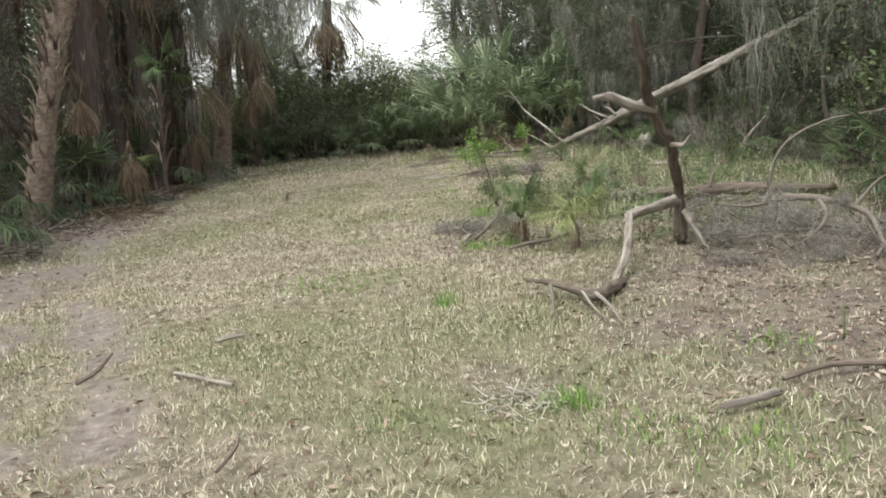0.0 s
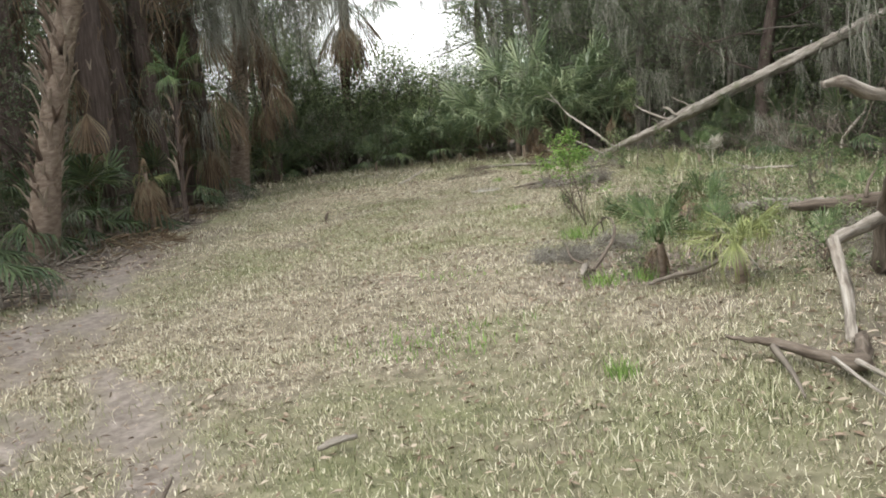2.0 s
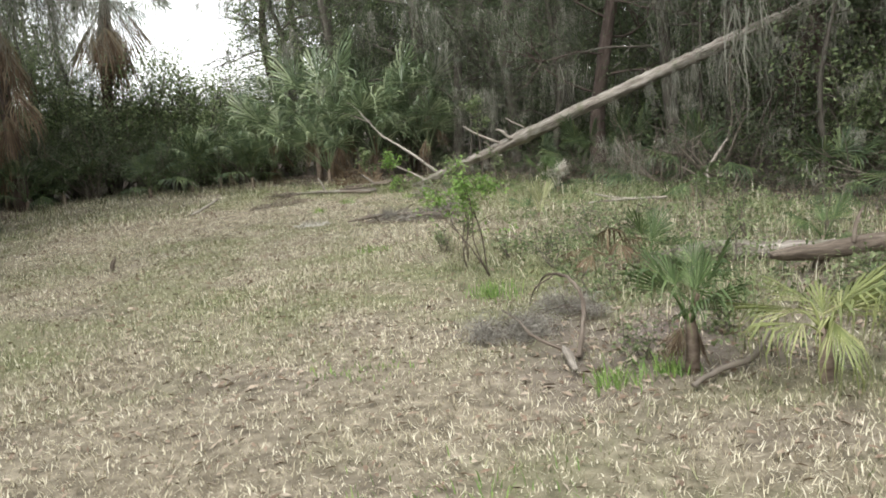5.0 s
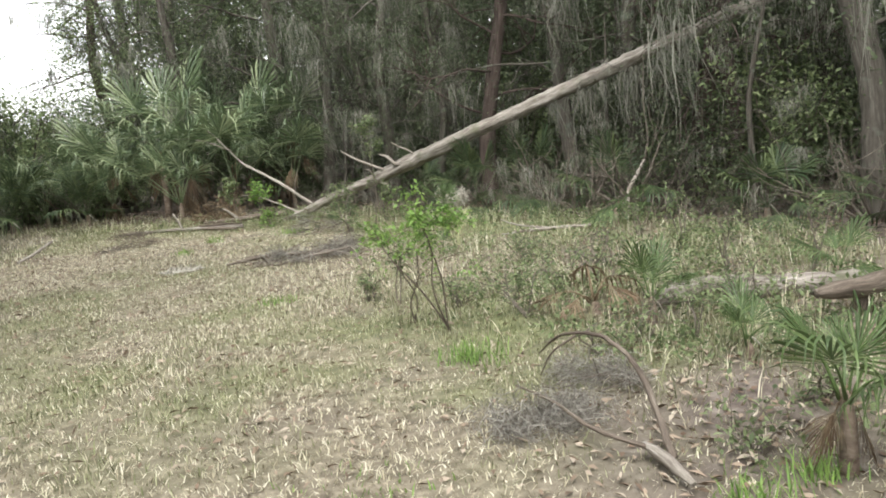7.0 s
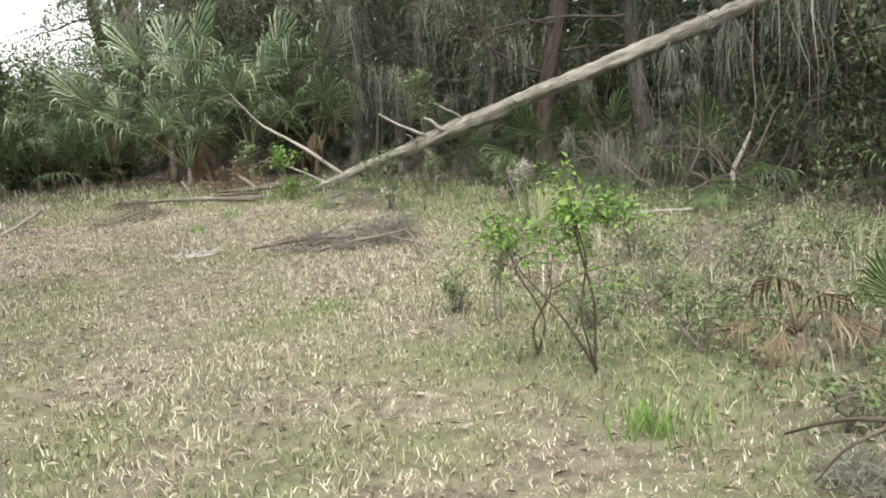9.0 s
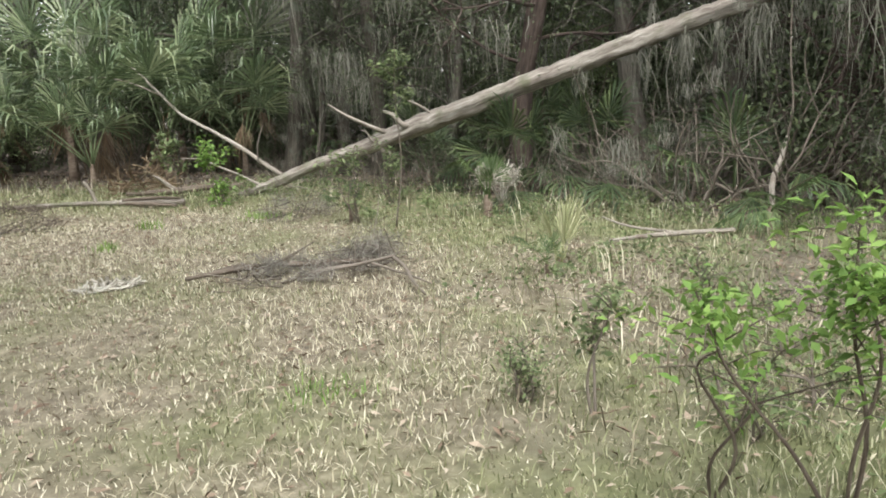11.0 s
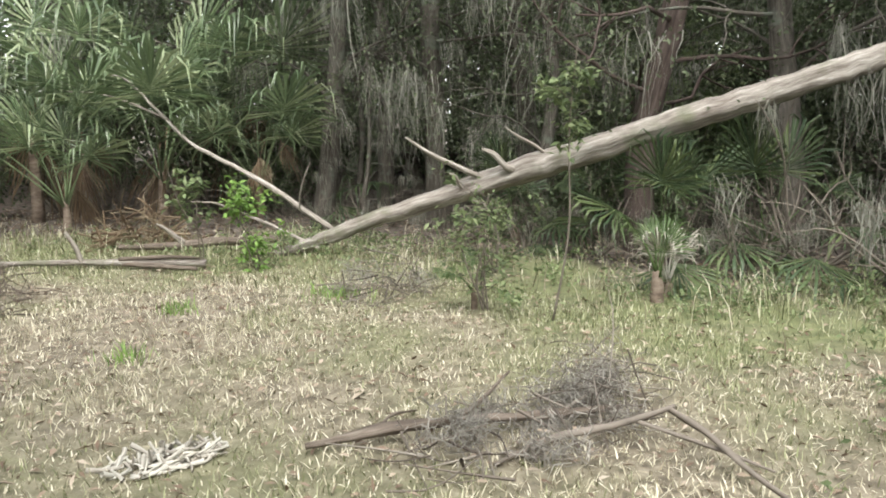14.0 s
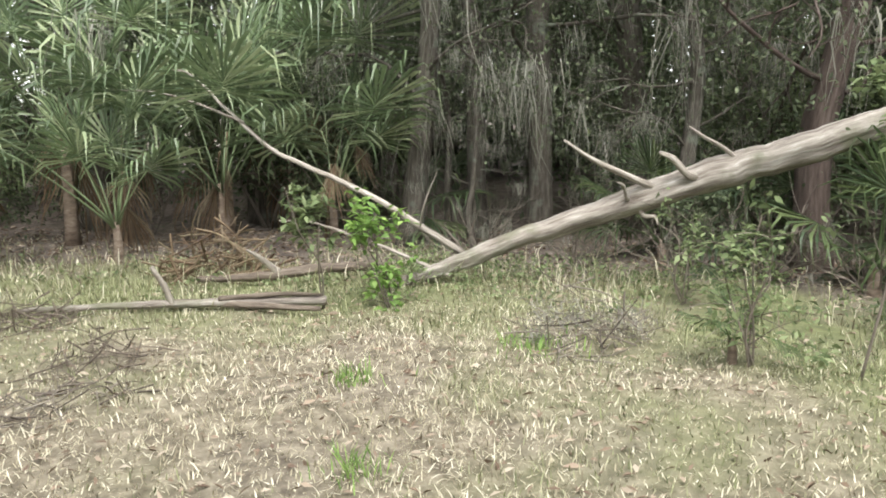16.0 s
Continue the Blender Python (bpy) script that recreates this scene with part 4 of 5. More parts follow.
# ---- fallen tree leaning up into the woods ----
LOG_BASE, LOG_DIR = np.array([3.1, 22.4, 0.05]), unit(np.array([0.504, -0.807, 0.312]))


def log_at(s, up=0.0):
    p = LOG_BASE + LOG_DIR * s
    sag = 0.02 * math.sin(min(s, 9) / 9 * math.pi)
    return p + np.array([0, 0, sag * (1 if s > 1.5 else s / 1.5) + up])


def fallen_tree():
    rng = np.random.default_rng(201)
    o = np.array([2.85, 21.95, 0.05])
    ob = thing("fallen_tree", (o[0], o[1], gz(o[0], o[1])), "bare weathered trunk of a fallen tree, leaning up into the woods", "fallen tree")
    base = np.array([o[0], o[1], gz(o[0], o[1])])
    g = Geo()
    pts = spline([np.array(k) - base for k in ((2.72, 22.05, 0.03), (2.95, 21.88, 0.12), (3.5, 21.42, 0.38))] + [log_at(s) - base for s in (2.1, 3, 4, 5, 6, 7, 8, 9.6)], 110)
    pts += rng.normal(0, 0.006, pts.shape)
    tube(g, pts, [0.04, 0.06, 0.075, 0.088, 0.125, 0.112, 0.108, 0.105, 0.103, 0.1, 0.096, 0.09], 22, 0.11, rng)
    trunk = part("trunk", g, LOG, ob, smooth=True)
    for s, d, L, r in ((2.3, (-0.7, 0.45, 0.33), 0.85, 0.03), (2.65, (-0.65, 0.3, 0.28), 0.42, 0.04), (2.95, (-0.6, 0.45, 0.42), 0.5, 0.02), (2.05, (-0.6, -0.2, 0.3), 0.3, 0.018), (2.1, (0.1, -0.3, -0.4), 0.3, 0.022)):
        gs = Geo()
        d = unit(np.array(d))
        p = log_at(s) - base
        k = np.array([p, p + d * L * 0.4 + rng.normal(0, 0.02, 3), p + d * L * 0.75 + np.array([0, 0, 0.04]), p + d * L + np.array([-0.03, 0, 0.13 * L])])
        tube(gs, spline(k, 10), [r, r * 0.85, r * 0.7, r * 0.35], 8, 0.1, rng)
        part("branch_stub", gs, PALE_WOOD, trunk, "broken pale branch stub")
    gm = Geo()
    for s in (4.9, 5.6, 6.1, 6.5, 7.0, 7.4, 7.8, 8.3, 8.8):
        k = int(rng.integers(40, 90))
        strands(gm, log_at(s, -0.06) - base + rng.normal(0, 0.05, (k, 3)), rng.uniform(0.35, 1.0), 0.006, rng, 5, 0.1)
    tagged(part("hanging_moss", gm, MOSS, ob, "grey moss hanging from the trunk"), kind="stuff")
    return ob


fallen_tree()


def branch(name, label, pts, radii, mat, category="branch", sides=7, rough=0.08, forks=(), seed=0, group="", n=28):
    """A lying or leaning branch; forks are further lines with their radii, each a part."""
    rng = np.random.default_rng(seed + 400)
    p0 = np.array(pts[0], float)
    base = np.array([p0[0], p0[1], gz(p0[0], p0[1])])
    ob = thing(name, tuple(base), label, category, group)
    g = Geo()
    line = spline(np.array(pts, float) - base, n)
    line[1:-1] += rng.normal(0, radii[0] * 0.12, (n - 2, 3))
    tube(g, line, radii, sides, rough, rng)
    limb = part("limb", g, mat, ob, smooth=True)
    for fp, fr, *fm in forks:
        gf = Geo()
        tube(gf, spline(np.array(fp, float) - base, 24), fr, max(5, sides - 1), rough, rng)
        part("side_branch", gf, fm[0] if fm else mat, limb, smooth=True)
    return ob


branch("dead_branch", "long bleached dead branch rising out of the fallen tree's foot", [(3.3, 21.8, 0.22), (2.85, 22.55, 0.72), (2.62, 23.3, 0.98), (2.5, 23.7, 1.14), (2.32, 24.1, 1.48), (2.05, 24.3, 1.82), (1.93, 24.4, 1.86)], [0.032, 0.027, 0.022, 0.014, 0.007], PALE_WOOD,
       forks=(([(2.4, 23.95, 1.36), (2.1, 24.3, 1.55), (1.8, 24.5, 1.66), (1.5, 24.6, 1.68)], [0.016, 0.011, 0.005]), ([(3.05, 22.15, 0.45), (3.0, 22.0, 0.7), (3.05, 21.9, 0.95)], [0.012, 0.008, 0.004])), seed=1)
branch("dead_branch", "second bleached branch crossing below the fallen tree", [(3.05, 21.75, 0.1), (2.75, 22.3, 0.32), (2.5, 22.9, 0.48), (2.3, 23.2, 0.5)], [0.018, 0.014, 0.007], PALE_WOOD, seed=2)
branch("log", "thin barkless log lying in dry grass with a broken upright stub", [(0.1, 23.2, 0.05), (0.65, 22.75, 0.07), (1.2, 22.35, 0.07), (1.9, 21.85, 0.06)], [0.016, 0.026, 0.03, 0.034], LOG, "log", 9, 0.18,
       forks=(([(0.98, 22.5, 0.06), (0.94, 22.52, 0.2), (0.86, 22.55, 0.36)], [0.028, 0.024, 0.016], PALE_WOOD), ([(1.25, 22.3, 0.1), (1.6, 22.05, 0.12), (1.85, 21.85, 0.11)], [0.02, 0.02, 0.01], BROWN_WOOD)), seed=3)
branch("log", "dark mossy log lying behind the fallen tree's foot", [(1.55, 23.3, 0.06), (2.0, 22.95, 0.08), (2.45, 22.8, 0.1), (3.0, 22.55, 0.1)], [0.025, 0.042, 0.048, 0.04], BROWN_WOOD, "log", 9, 0.14, forks=(([(2.1, 22.9, 0.1), (1.95, 22.95, 0.25), (1.85, 22.98, 0.32)], [0.03, 0.02, 0.01], PALE_WOOD),), seed=4)

# ---- broken snag and its fallen limbs ----
branch("snag", "broken dead tree with a pale arm and bent fallen limb", [(2.33, 8.25, -0.05), (2.3, 8.15, 0.45), (2.12, 7.7, 0.8), (2.0, 7.32, 1.06), (1.76, 6.98, 1.4), (1.62, 6.6, 1.62), (1.5, 6.3, 1.95), (1.46, 6.2, 2.05)], [0.075, 0.06, 0.045, 0.042, 0.045, 0.035, 0.026, 0.012], BROWN_WOOD, "dead tree", 13, 0.24,
       forks=(([(1.8, 7.0, 1.38), (1.6, 6.93, 1.41), (1.42, 6.86, 1.49), (1.27, 6.8, 1.49)], [0.045, 0.04, 0.035, 0.018], PALE_WOOD),
              ([(2.3, 8.15, 0.46), (2.0, 7.9, 0.44), (1.78, 7.72, 0.43), (1.68, 7.66, 0.4)], [0.045, 0.045, 0.045, 0.042], PALE_WOOD),
              ([(1.7, 7.67, 0.42), (1.64, 7.45, 0.28), (1.52, 7.1, 0.14), (1.32, 6.65, 0.03)], [0.042, 0.034, 0.03, 0.028], PALE_WOOD),
              ([(1.98, 7.28, 1.05), (2.08, 7.25, 1.04), (2.14, 7.22, 1.12)], [0.02, 0.015, 0.005], PALE_WOOD),
              ([(2.32, 8.1, 0.35), (2.38, 7.9, 0.15), (2.45, 7.8, 0.02)], [0.03, 0.022, 0.012], PALE_WOOD)), seed=5)
branch("splintered_branch", "splintered grey root end of a fallen limb on the grass", [(1.42, 6.75, 0.02), (1.22, 6.35, 0.06), (1.08, 6.15, 0.08), (0.85, 6.5, 0.1), (0.62, 6.72, 0.12)], [0.04, 0.05, 0.045, 0.03, 0.012], BROWN_WOOD, "branch", 8, 0.2,
       forks=(([(1.08, 6.15, 0.1), (1.12, 5.85, 0.08), (1.16, 5.6, 0.01)], [0.018, 0.012, 0.005], PALE_WOOD), ([(1.0, 6.2, 0.1), (1.02, 5.9, 0.06), (1.08, 5.68, 0.01)], [0.014, 0.01, 0.005], PALE_WOOD), ([(0.8, 6.5, 0.1), (0.78, 6.2, 0.05), (0.74, 5.95, 0.0)], [0.02, 0.014, 0.006], TWIG)), seed=6)
branch("log", "brown fallen log lying in the undergrowth, its end broken", [(2.55, 10.45, 0.24), (2.8, 10.45, 0.23), (3.2, 10.45, 0.22), (3.7, 10.5, 0.2), (4.3, 10.5, 0.15), (4.9, 10.6, 0.1)], [0.03, 0.065, 0.075, 0.08, 0.07, 0.06], BROWN_WOOD, "log", 14, 0.14, forks=(([(3.3, 10.4, 0.26), (3.35, 10.42, 0.42), (3.45, 10.45, 0.54)], [0.02, 0.015, 0.006]), ([(3.1, 10.48, 0.2), (3.05, 10.5, 0.08), (3.02, 10.52, -0.03)], [0.06, 0.055, 0.05])), seed=7)
branch("log", "grey lichen-covered log half hidden in the undergrowth", [(2.62, 11.9, 0.08), (2.9, 11.5, 0.1), (3.25, 11.1, 0.1), (3.7, 10.95, 0.09)], [0.06, 0.085, 0.09, 0.08], LOG, "log", 12, 0.12, seed=8)
branch("stump", "sawn mossy stump piece lying beside the lichen-covered log", [(2.35, 11.75, 0.07), (2.5, 11.68, 0.08), (2.66, 11.6, 0.08)], [0.06, 0.075, 0.07], LOG, "log", 14, 0.12, seed=9, n=10)

branch("fallen_limb", "grey crooked limb sprawling over a brush pile", [(3.3, 8.2, 0.38), (3.6, 8.1, 0.36), (3.85, 7.7, 0.26), (3.75, 7.2, 0.08), (3.55, 6.9, 0.02)], [0.035, 0.032, 0.028, 0.016], TWIG, "branch", 8, 0.15,
       forks=(([(3.6, 8.1, 0.36), (3.5, 7.7, 0.25), (3.2, 7.4, 0.12), (2.85, 7.3, 0.02)], [0.022, 0.016, 0.008]), ([(3.8, 7.8, 0.3), (4.2, 8.1, 0.5), (4.7, 8.3, 0.62)], [0.018, 0.014, 0.007]), ([(3.35, 8.2, 0.38), (2.95, 8.1, 0.34), (2.6, 8.0, 0.4)], [0.02, 0.016, 0.008])), seed=40)
branch("arching_twig", "thin bare twig arching out of the brush", [(3.6, 9.4, 0.1), (3.7, 9.3, 0.7), (4.1, 9.2, 1.0), (4.8, 9.1, 1.1)], [0.02, 0.016, 0.008], TWIG, seed=41)

# ---- arched branch, pale wood and grey moss heap ----
branch("arched_branch", "thin grey-brown branch arching over dead leaves", [(0.38, 9.48, 0.02), (0.52, 9.72, 0.1), (0.68, 10.0, 0.2), (0.74, 10.25, 0.29), (0.73, 10.45, 0.33), (0.72, 10.75, 0.27), (0.8, 11.1, 0.08)], [0.018, 0.017, 0.014, 0.011, 0.005], BROWN_WOOD, forks=(([(0.72, 10.6, 0.3), (0.62, 10.7, 0.2), (0.6, 10.8, 0.05)], [0.009, 0.006, 0.004]),), seed=10)
branch("fallen_branch", "thin branch fallen across a heap of grey moss", [(0.36, 9.45, 0.03), (0.3, 9.62, 0.06), (0.24, 9.85, 0.08), (0.26, 10.2, 0.12), (0.3, 10.6, 0.1)], [0.013, 0.012, 0.006], BROWN_WOOD, seed=11)
branch("stick", "grey crooked stick lying under a fan palm", [(0.67, 8.68, 0.02), (0.9, 8.76, 0.05), (1.15, 8.82, 0.06), (1.5, 9.1, 0.12)], [0.016, 0.02, 0.014], TWIG, seed=42)
branch("pale_wood", "short pale barkless piece of wood on the grass", [(0.34, 9.62, 0.05), (0.28, 9.42, 0.06), (0.22, 9.2, 0.04)], [0.014, 0.028, 0.026, 0.014], PALE_WOOD, "wood", 9, 0.1, seed=12, n=12)

# ---- leaning and lying branches at the wood's edge ----
branch("leaning_branch", "pale crooked branch leaning in the wood's edge", [(5.62, 16.0, 0.0), (5.74, 16.02, 0.16), (5.78, 16.05, 0.38), (6.02, 16.12, 0.6), (6.25, 16.22, 0.78)], [0.022, 0.03, 0.026, 0.02], PALE_WOOD, forks=(([(6.24, 16.21, 0.77), (6.36, 16.25, 1.1), (6.36, 16.3, 1.6), (6.5, 16.4, 2.3)], [0.016, 0.013, 0.01, 0.006], TWIG),), seed=14)
branch("lying_branch", "thin pale branches lying at the wood's edge", [(3.8, 16.25, 0.04), (4.2, 16.05, 0.06), (4.9, 15.8, 0.05)], [0.015, 0.022, 0.02], PALE_WOOD, forks=(([(4.4, 16.0, 0.06), (4.1, 16.3, 0.12), (3.95, 16.5, 0.2)], [0.015, 0.012, 0.006]),), seed=15)
branch("lying_branch", "dark stick lying in the far grass", [(0.5, 23.0, 0.04), (1.1, 22.5, 0.06), (1.75, 21.7, 0.04)], [0.02, 0.03, 0.02], BROWN_WOOD, seed=17)
branch("stick", "pale stick lying across dry grass in the far clearing", [(-1.75, 21.1, 0.03), (-1.5, 21.4, 0.1), (-1.2, 21.8, 0.22)], [0.02, 0.025, 0.02], PALE_WOOD, seed=18)
branch("stick", "straight pale stick lying on short dry grass", [(-1.74, 5.2, 0.03), (-1.52, 5.03, 0.035), (-1.3, 4.88, 0.03)], [0.013, 0.014, 0.011], PALE_WOOD, seed=19, n=12)
branch("stick", "small whitish chip of wood in the grass", [(-1.66, 5.9, 0.03), (-1.58, 5.95, 0.04), (-1.48, 6.02, 0.03)], [0.012, 0.022, 0.012], PALE_WOOD, seed=20, n=8)
branch("twig", "dark curled twig beside the sandy path", [(-2.36, 5.2, 0.02), (-2.28, 5.35, 0.05), (-2.27, 5.6, 0.09)], [0.014, 0.016, 0.006], BROWN_WOOD, seed=21, n=10)
branch("twig", "small dark twig on short grass", [(-1.1, 3.65, 0.02), (-1.05, 3.82, 0.05), (-1.06, 3.97, 0.07)], [0.008, 0.01, 0.004], BROWN_WOOD, seed=22, n=8)
branch("stick", "short thick piece of dead wood in dry grass", [(1.24, 3.88, 0.04), (1.42, 3.92, 0.05), (1.58, 3.97, 0.05)], [0.01, 0.022, 0.018, 0.024, 0.014], LOG, rough=0.3, seed=23, n=12)
branch("stick", "long crooked stick lying on leaf litter", [(1.68, 4.2, 0.03), (1.95, 4.27, 0.06), (2.25, 4.28, 0.05), (2.6, 4.35, 0.04)], [0.012, 0.018, 0.016], BROWN_WOOD, seed=24)


def heap(name, label, x, y, rx, ry, h, count, length, r, seed, mat=TWIG, moss=0, category="brush pile"):
    """A low tangle of fine twigs, with or without moss."""
    rng = np.random.default_rng(seed)
    ob = thing(name, (x, y, gz(x, y)), label, category)
    g = Geo()
    for _ in range(count):
        a = rng.uniform(0, 6.28)
        q = math.sqrt(rng.uniform(0, 1))
        c = np.array([rx * q * math.cos(a), ry * q * math.sin(a), 0.01 + h * rng.uniform(0, 1) * (1 - q * q)])
        d = unit(rng.normal(0, 1, 3) * np.array([1, 1, 0.45]))
        L = length * rng.uniform(0.4, 1.2)
        k = np.array([c - d * L / 2, c + rng.normal(0, 0.06 * L, 3), c + d * L / 2])
        k[:, 2] = np.maximum(k[:, 2], 0.01)
        tube(g, spline(k, 6), [r * rng.uniform(0.5, 1.4), r * 0.4], 4, rng=rng, cap=False)
    tagged(part("tangle", g, mat, ob), kind="stuff")
    if moss:
        gm = Geo()
        clumps = max(5, moss // 170)
        a, q = rng.uniform(0, 6.28, clumps), np.sqrt(rng.uniform(0, 1, clumps))
        seat = np.stack([rx * q * np.cos(a), ry * q * np.sin(a), 0.03 + 1.3 * h * (1 - q * q) * rng.uniform(0, 1, clumps)], -1)
        which = rng.integers(clumps, size=moss)
        top = seat[which] + rng.normal(0, 1, (moss, 3)) * np.array([0.07, 0.07, 0.035]) * rng.uniform(0.5, 1.6, (clumps, 1))[which]
        top[:, 2] = np.maximum(top[:, 2], 0.02)
        d = unit(rng.normal(0, 1, (moss, 3)))
        s = unit(np.cross(d, rng.normal(0, 1, (moss, 3))))
        L = rng.uniform(0.04, 0.16, (moss, 1))
        m1, t = top + d * L * 0.5 + s * L * 0.25, top + d * L + np.array([0, 0, -0.02])
        m1[:, 2], t[:, 2] = np.maximum(m1[:, 2], 0.015), np.maximum(t[:, 2], 0.01)
        w = s * 0.0025
        gm.add(np.stack([top - w, top + w, m1 + w, m1 - w, t], 1), np.arange(moss)[:, None] * 5 + np.array([[0, 1, 2, 3]]), np.arange(moss)[:, None] * 5 + np.array([[3, 2, 4]]))
        tagged(part("moss", gm, MOSS_PALE, ob, "grey curled moss"), kind="stuff")
    return ob


heap("brush_pile", "sprawling pile of grey dead twigs with hanging moss", 3.35, 7.7, 1.1, 0.85, 0.36, 120, 0.6, 0.006, 501, moss=7000)
heap("brush_pile", "grey brush heap beside the broken snag", 3.1, 8.9, 0.8, 0.7, 0.4, 90, 0.5, 0.006, 502, moss=3000)
heap("moss_heap", "heap of fallen grey moss and twigs on the grass", 0.2, 10.25, 0.24, 0.18, 0.09, 16, 0.26, 0.004, 503, moss=1700)
heap("moss_heap", "grey heap of moss and dead twigs under the arched branch", 0.8, 10.5, 0.3, 0.36, 0.09, 30, 0.32, 0.004, 504, moss=900)
heap("stick_pile", "long low pile of grey sticks and twigs in dry grass", 1.15, 16.85, 0.75, 0.28, 0.07, 44, 0.45, 0.006, 505, moss=1300)
heap("stick_pile", "tangle of upright grey twigs on a pile of sticks", 1.85, 16.95, 0.3, 0.25, 0.4, 44, 0.5, 0.004, 506, moss=1000)
heap("bark_scraps", "scattered pale bark and palm scraps on dry grass", -0.05, 17.65, 0.27, 0.13, 0.03, 110, 0.14, 0.011, 507, FAN_PALE)
heap("palm_scraps", "dry shredded palm leaf lying on the grass", 0.35, 4.25, 0.26, 0.24, 0.035, 60, 0.2, 0.004, 508, FAN_PALE)
heap("brush_pile", "grey tangle of dead vines below the fallen tree", 2.55, 19.9, 0.4, 0.35, 0.45, 60, 0.5, 0.005, 509, moss=500)
heap("brush_pile", "low brown brush in the far grass", 0.1, 21.5, 0.35, 0.3, 0.24, 60, 0.35, 0.005, 510, BROWN_WOOD)
heap("brush_pile", "tangled dead twigs at the end of a log", 0.1, 22.9, 0.35, 0.3, 0.2, 60, 0.35, 0.006, 514, BROWN_WOOD)
heap("brush_pile", "grey-brown dead weeds lying in dry grass", -0.3, 20.9, 0.4, 0.3, 0.1, 60, 0.3, 0.005, 515, TWIG)
heap("dead_frond_heap", "brown heap of dead palm leaves under the fan palms", 1.95, 23.75, 0.5, 0.4, 0.5, 120, 0.6, 0.01, 511, FAN_DEAD, category="dead leaves")
heap("frond_heap", "pale broken palm leaves and branches at the foot of a palm", -5.7, 22.5, 0.6, 0.9, 0.35, 60, 0.8, 0.014, 512, PALE_WOOD, category="dead leaves")
for i, (x, y) in enumerate(((-6.0, 13.2), (-5.6, 15.0), (-5.8, 17.0), (-6.2, 19.5), (-6.2, 11.5))):
    heap("frond_heap", "dry brown palm leaves lying along the wood's edge", x, y, 0.7, 0.9, 0.22, 70, 0.6, 0.011, 520 + i, FAN_DEAD if i % 2 else TWIG, category="dead leaves")
branch("stick", "dark weathered limb lying on a pile of sticks", [(0.45, 17.35, 0.04), (0.9, 17.1, 0.11), (1.3, 16.93, 0.1), (1.75, 16.75, 0.1)], [0.012, 0.024, 0.017, 0.022, 0.01], BROWN_WOOD, sides=11, rough=0.34, forks=(([(1.0, 17.06, 0.1), (1.2, 17.1, 0.15), (1.45, 17.18, 0.22)], [0.012, 0.009, 0.004]), ([(0.7, 17.2, 0.08), (0.85, 17.3, 0.1), (1.05, 17.38, 0.06)], [0.01, 0.008, 0.004])), seed=25, n=44)
branch("stick", "forked grey stick lying on a pile of sticks", [(0.95, 16.72, 0.04), (1.25, 16.68, 0.09), (1.5, 16.58, 0.12), (1.8, 16.5, 0.16)], [0.009, 0.014, 0.016, 0.011], TWIG, rough=0.25, forks=(([(1.78, 16.52, 0.15), (1.75, 16.3, 0.11), (1.66, 16.05, 0.06), (1.6, 15.8, 0.02)], [0.014, 0.014, 0.008]), ([(1.6, 16.55, 0.12), (1.72, 16.25, 0.07), (1.78, 16.0, 0.03)], [0.01, 0.008, 0.004])), seed=26)

# ---- palmettos of the clearing's edge ----
strapped = palmetto(0.85, 8.97, "green fan palm with long upright leaves over a dry brown skirt", 601, SMALL_FANS, 8, 0.72, 0, [75, 75, 52, 75, 52], 0.36)
for k in range(3):
    part("dead_leaf", DEAD_FANS[-65][0], None, strapped, "dry tan hanging palm leaf", m=pose(0, 0, 0.38, 14 * k - 20, 0, 125 * k + 200) @ Matrix.Scale(0.27, 4))
palmetto(1.31, 8.42, "low yellowing fan palm with drooping leaf tips", 602, YELLOW_FANS, 8, 0.78, 1, [75, 52, 75], 0.3)
palmetto(1.75, 10.3, "green fan palm with a broken bleached leaf", 604, SMALL_FANS, 5, 0.55, 1, [75, 75, 52], 0.08)
palmetto(2.04, 11.45, "narrow upright fan palm in tall weeds", 606, SMALL_FANS, 6, 0.62, 1, [75, 75, 52], 0.2)
palmetto(1.9, 11.95, "drooping withered fan palm in the grass", 607, WILT_FANS, 5, 0.85, 0, [60, 40, 60], 0.1)
palmetto(2.93, 15.92, "young fan palm with pale upright leaves in grass", 608, NARROW_FANS, 6, 0.95, 0, [75, 75, 75, 52], 0.05)
palmetto(2.65, 15.75, "young green fan palm in grass", 609, SMALL_FANS, 4, 0.4, 0, [75, 52, 28], 0.08)
palmetto(4.15, 18.45, "fan palm with bleached spiky dead leaves", 610, SMALL_FANS, 4, 0.85, 0, [75, 75], 0.25)
palmetto(4.42, 18.55, "bleached dead fan palm with stiff upright leaves", 616, PALE_FANS, 6, 0.9, 0, [70], 0.12)
palmetto(5.25, 15.7, "small drooping fan palm at the wood's edge", 611, SMALL_FANS, 5, 0.7, 0, [28, 8, 52], 0.25)
palmetto(2.75, 19.0, "green fan palm growing below the fallen tree", 612, SMALL_FANS, 5, 0.5, 0, [75, 52, 28], 0.15)
palmetto(2.2, 8.9, "slender green fan palm under the broken snag", 613, SMALL_FANS, 4, 0.5, 0, [75, 75, 52], 0.1)
palmetto(3.6, 11.1, "fan palm in the undergrowth beside a log", 614, SMALL_FANS, 6, 0.6, 0, [75, 52, 28], 0.2)
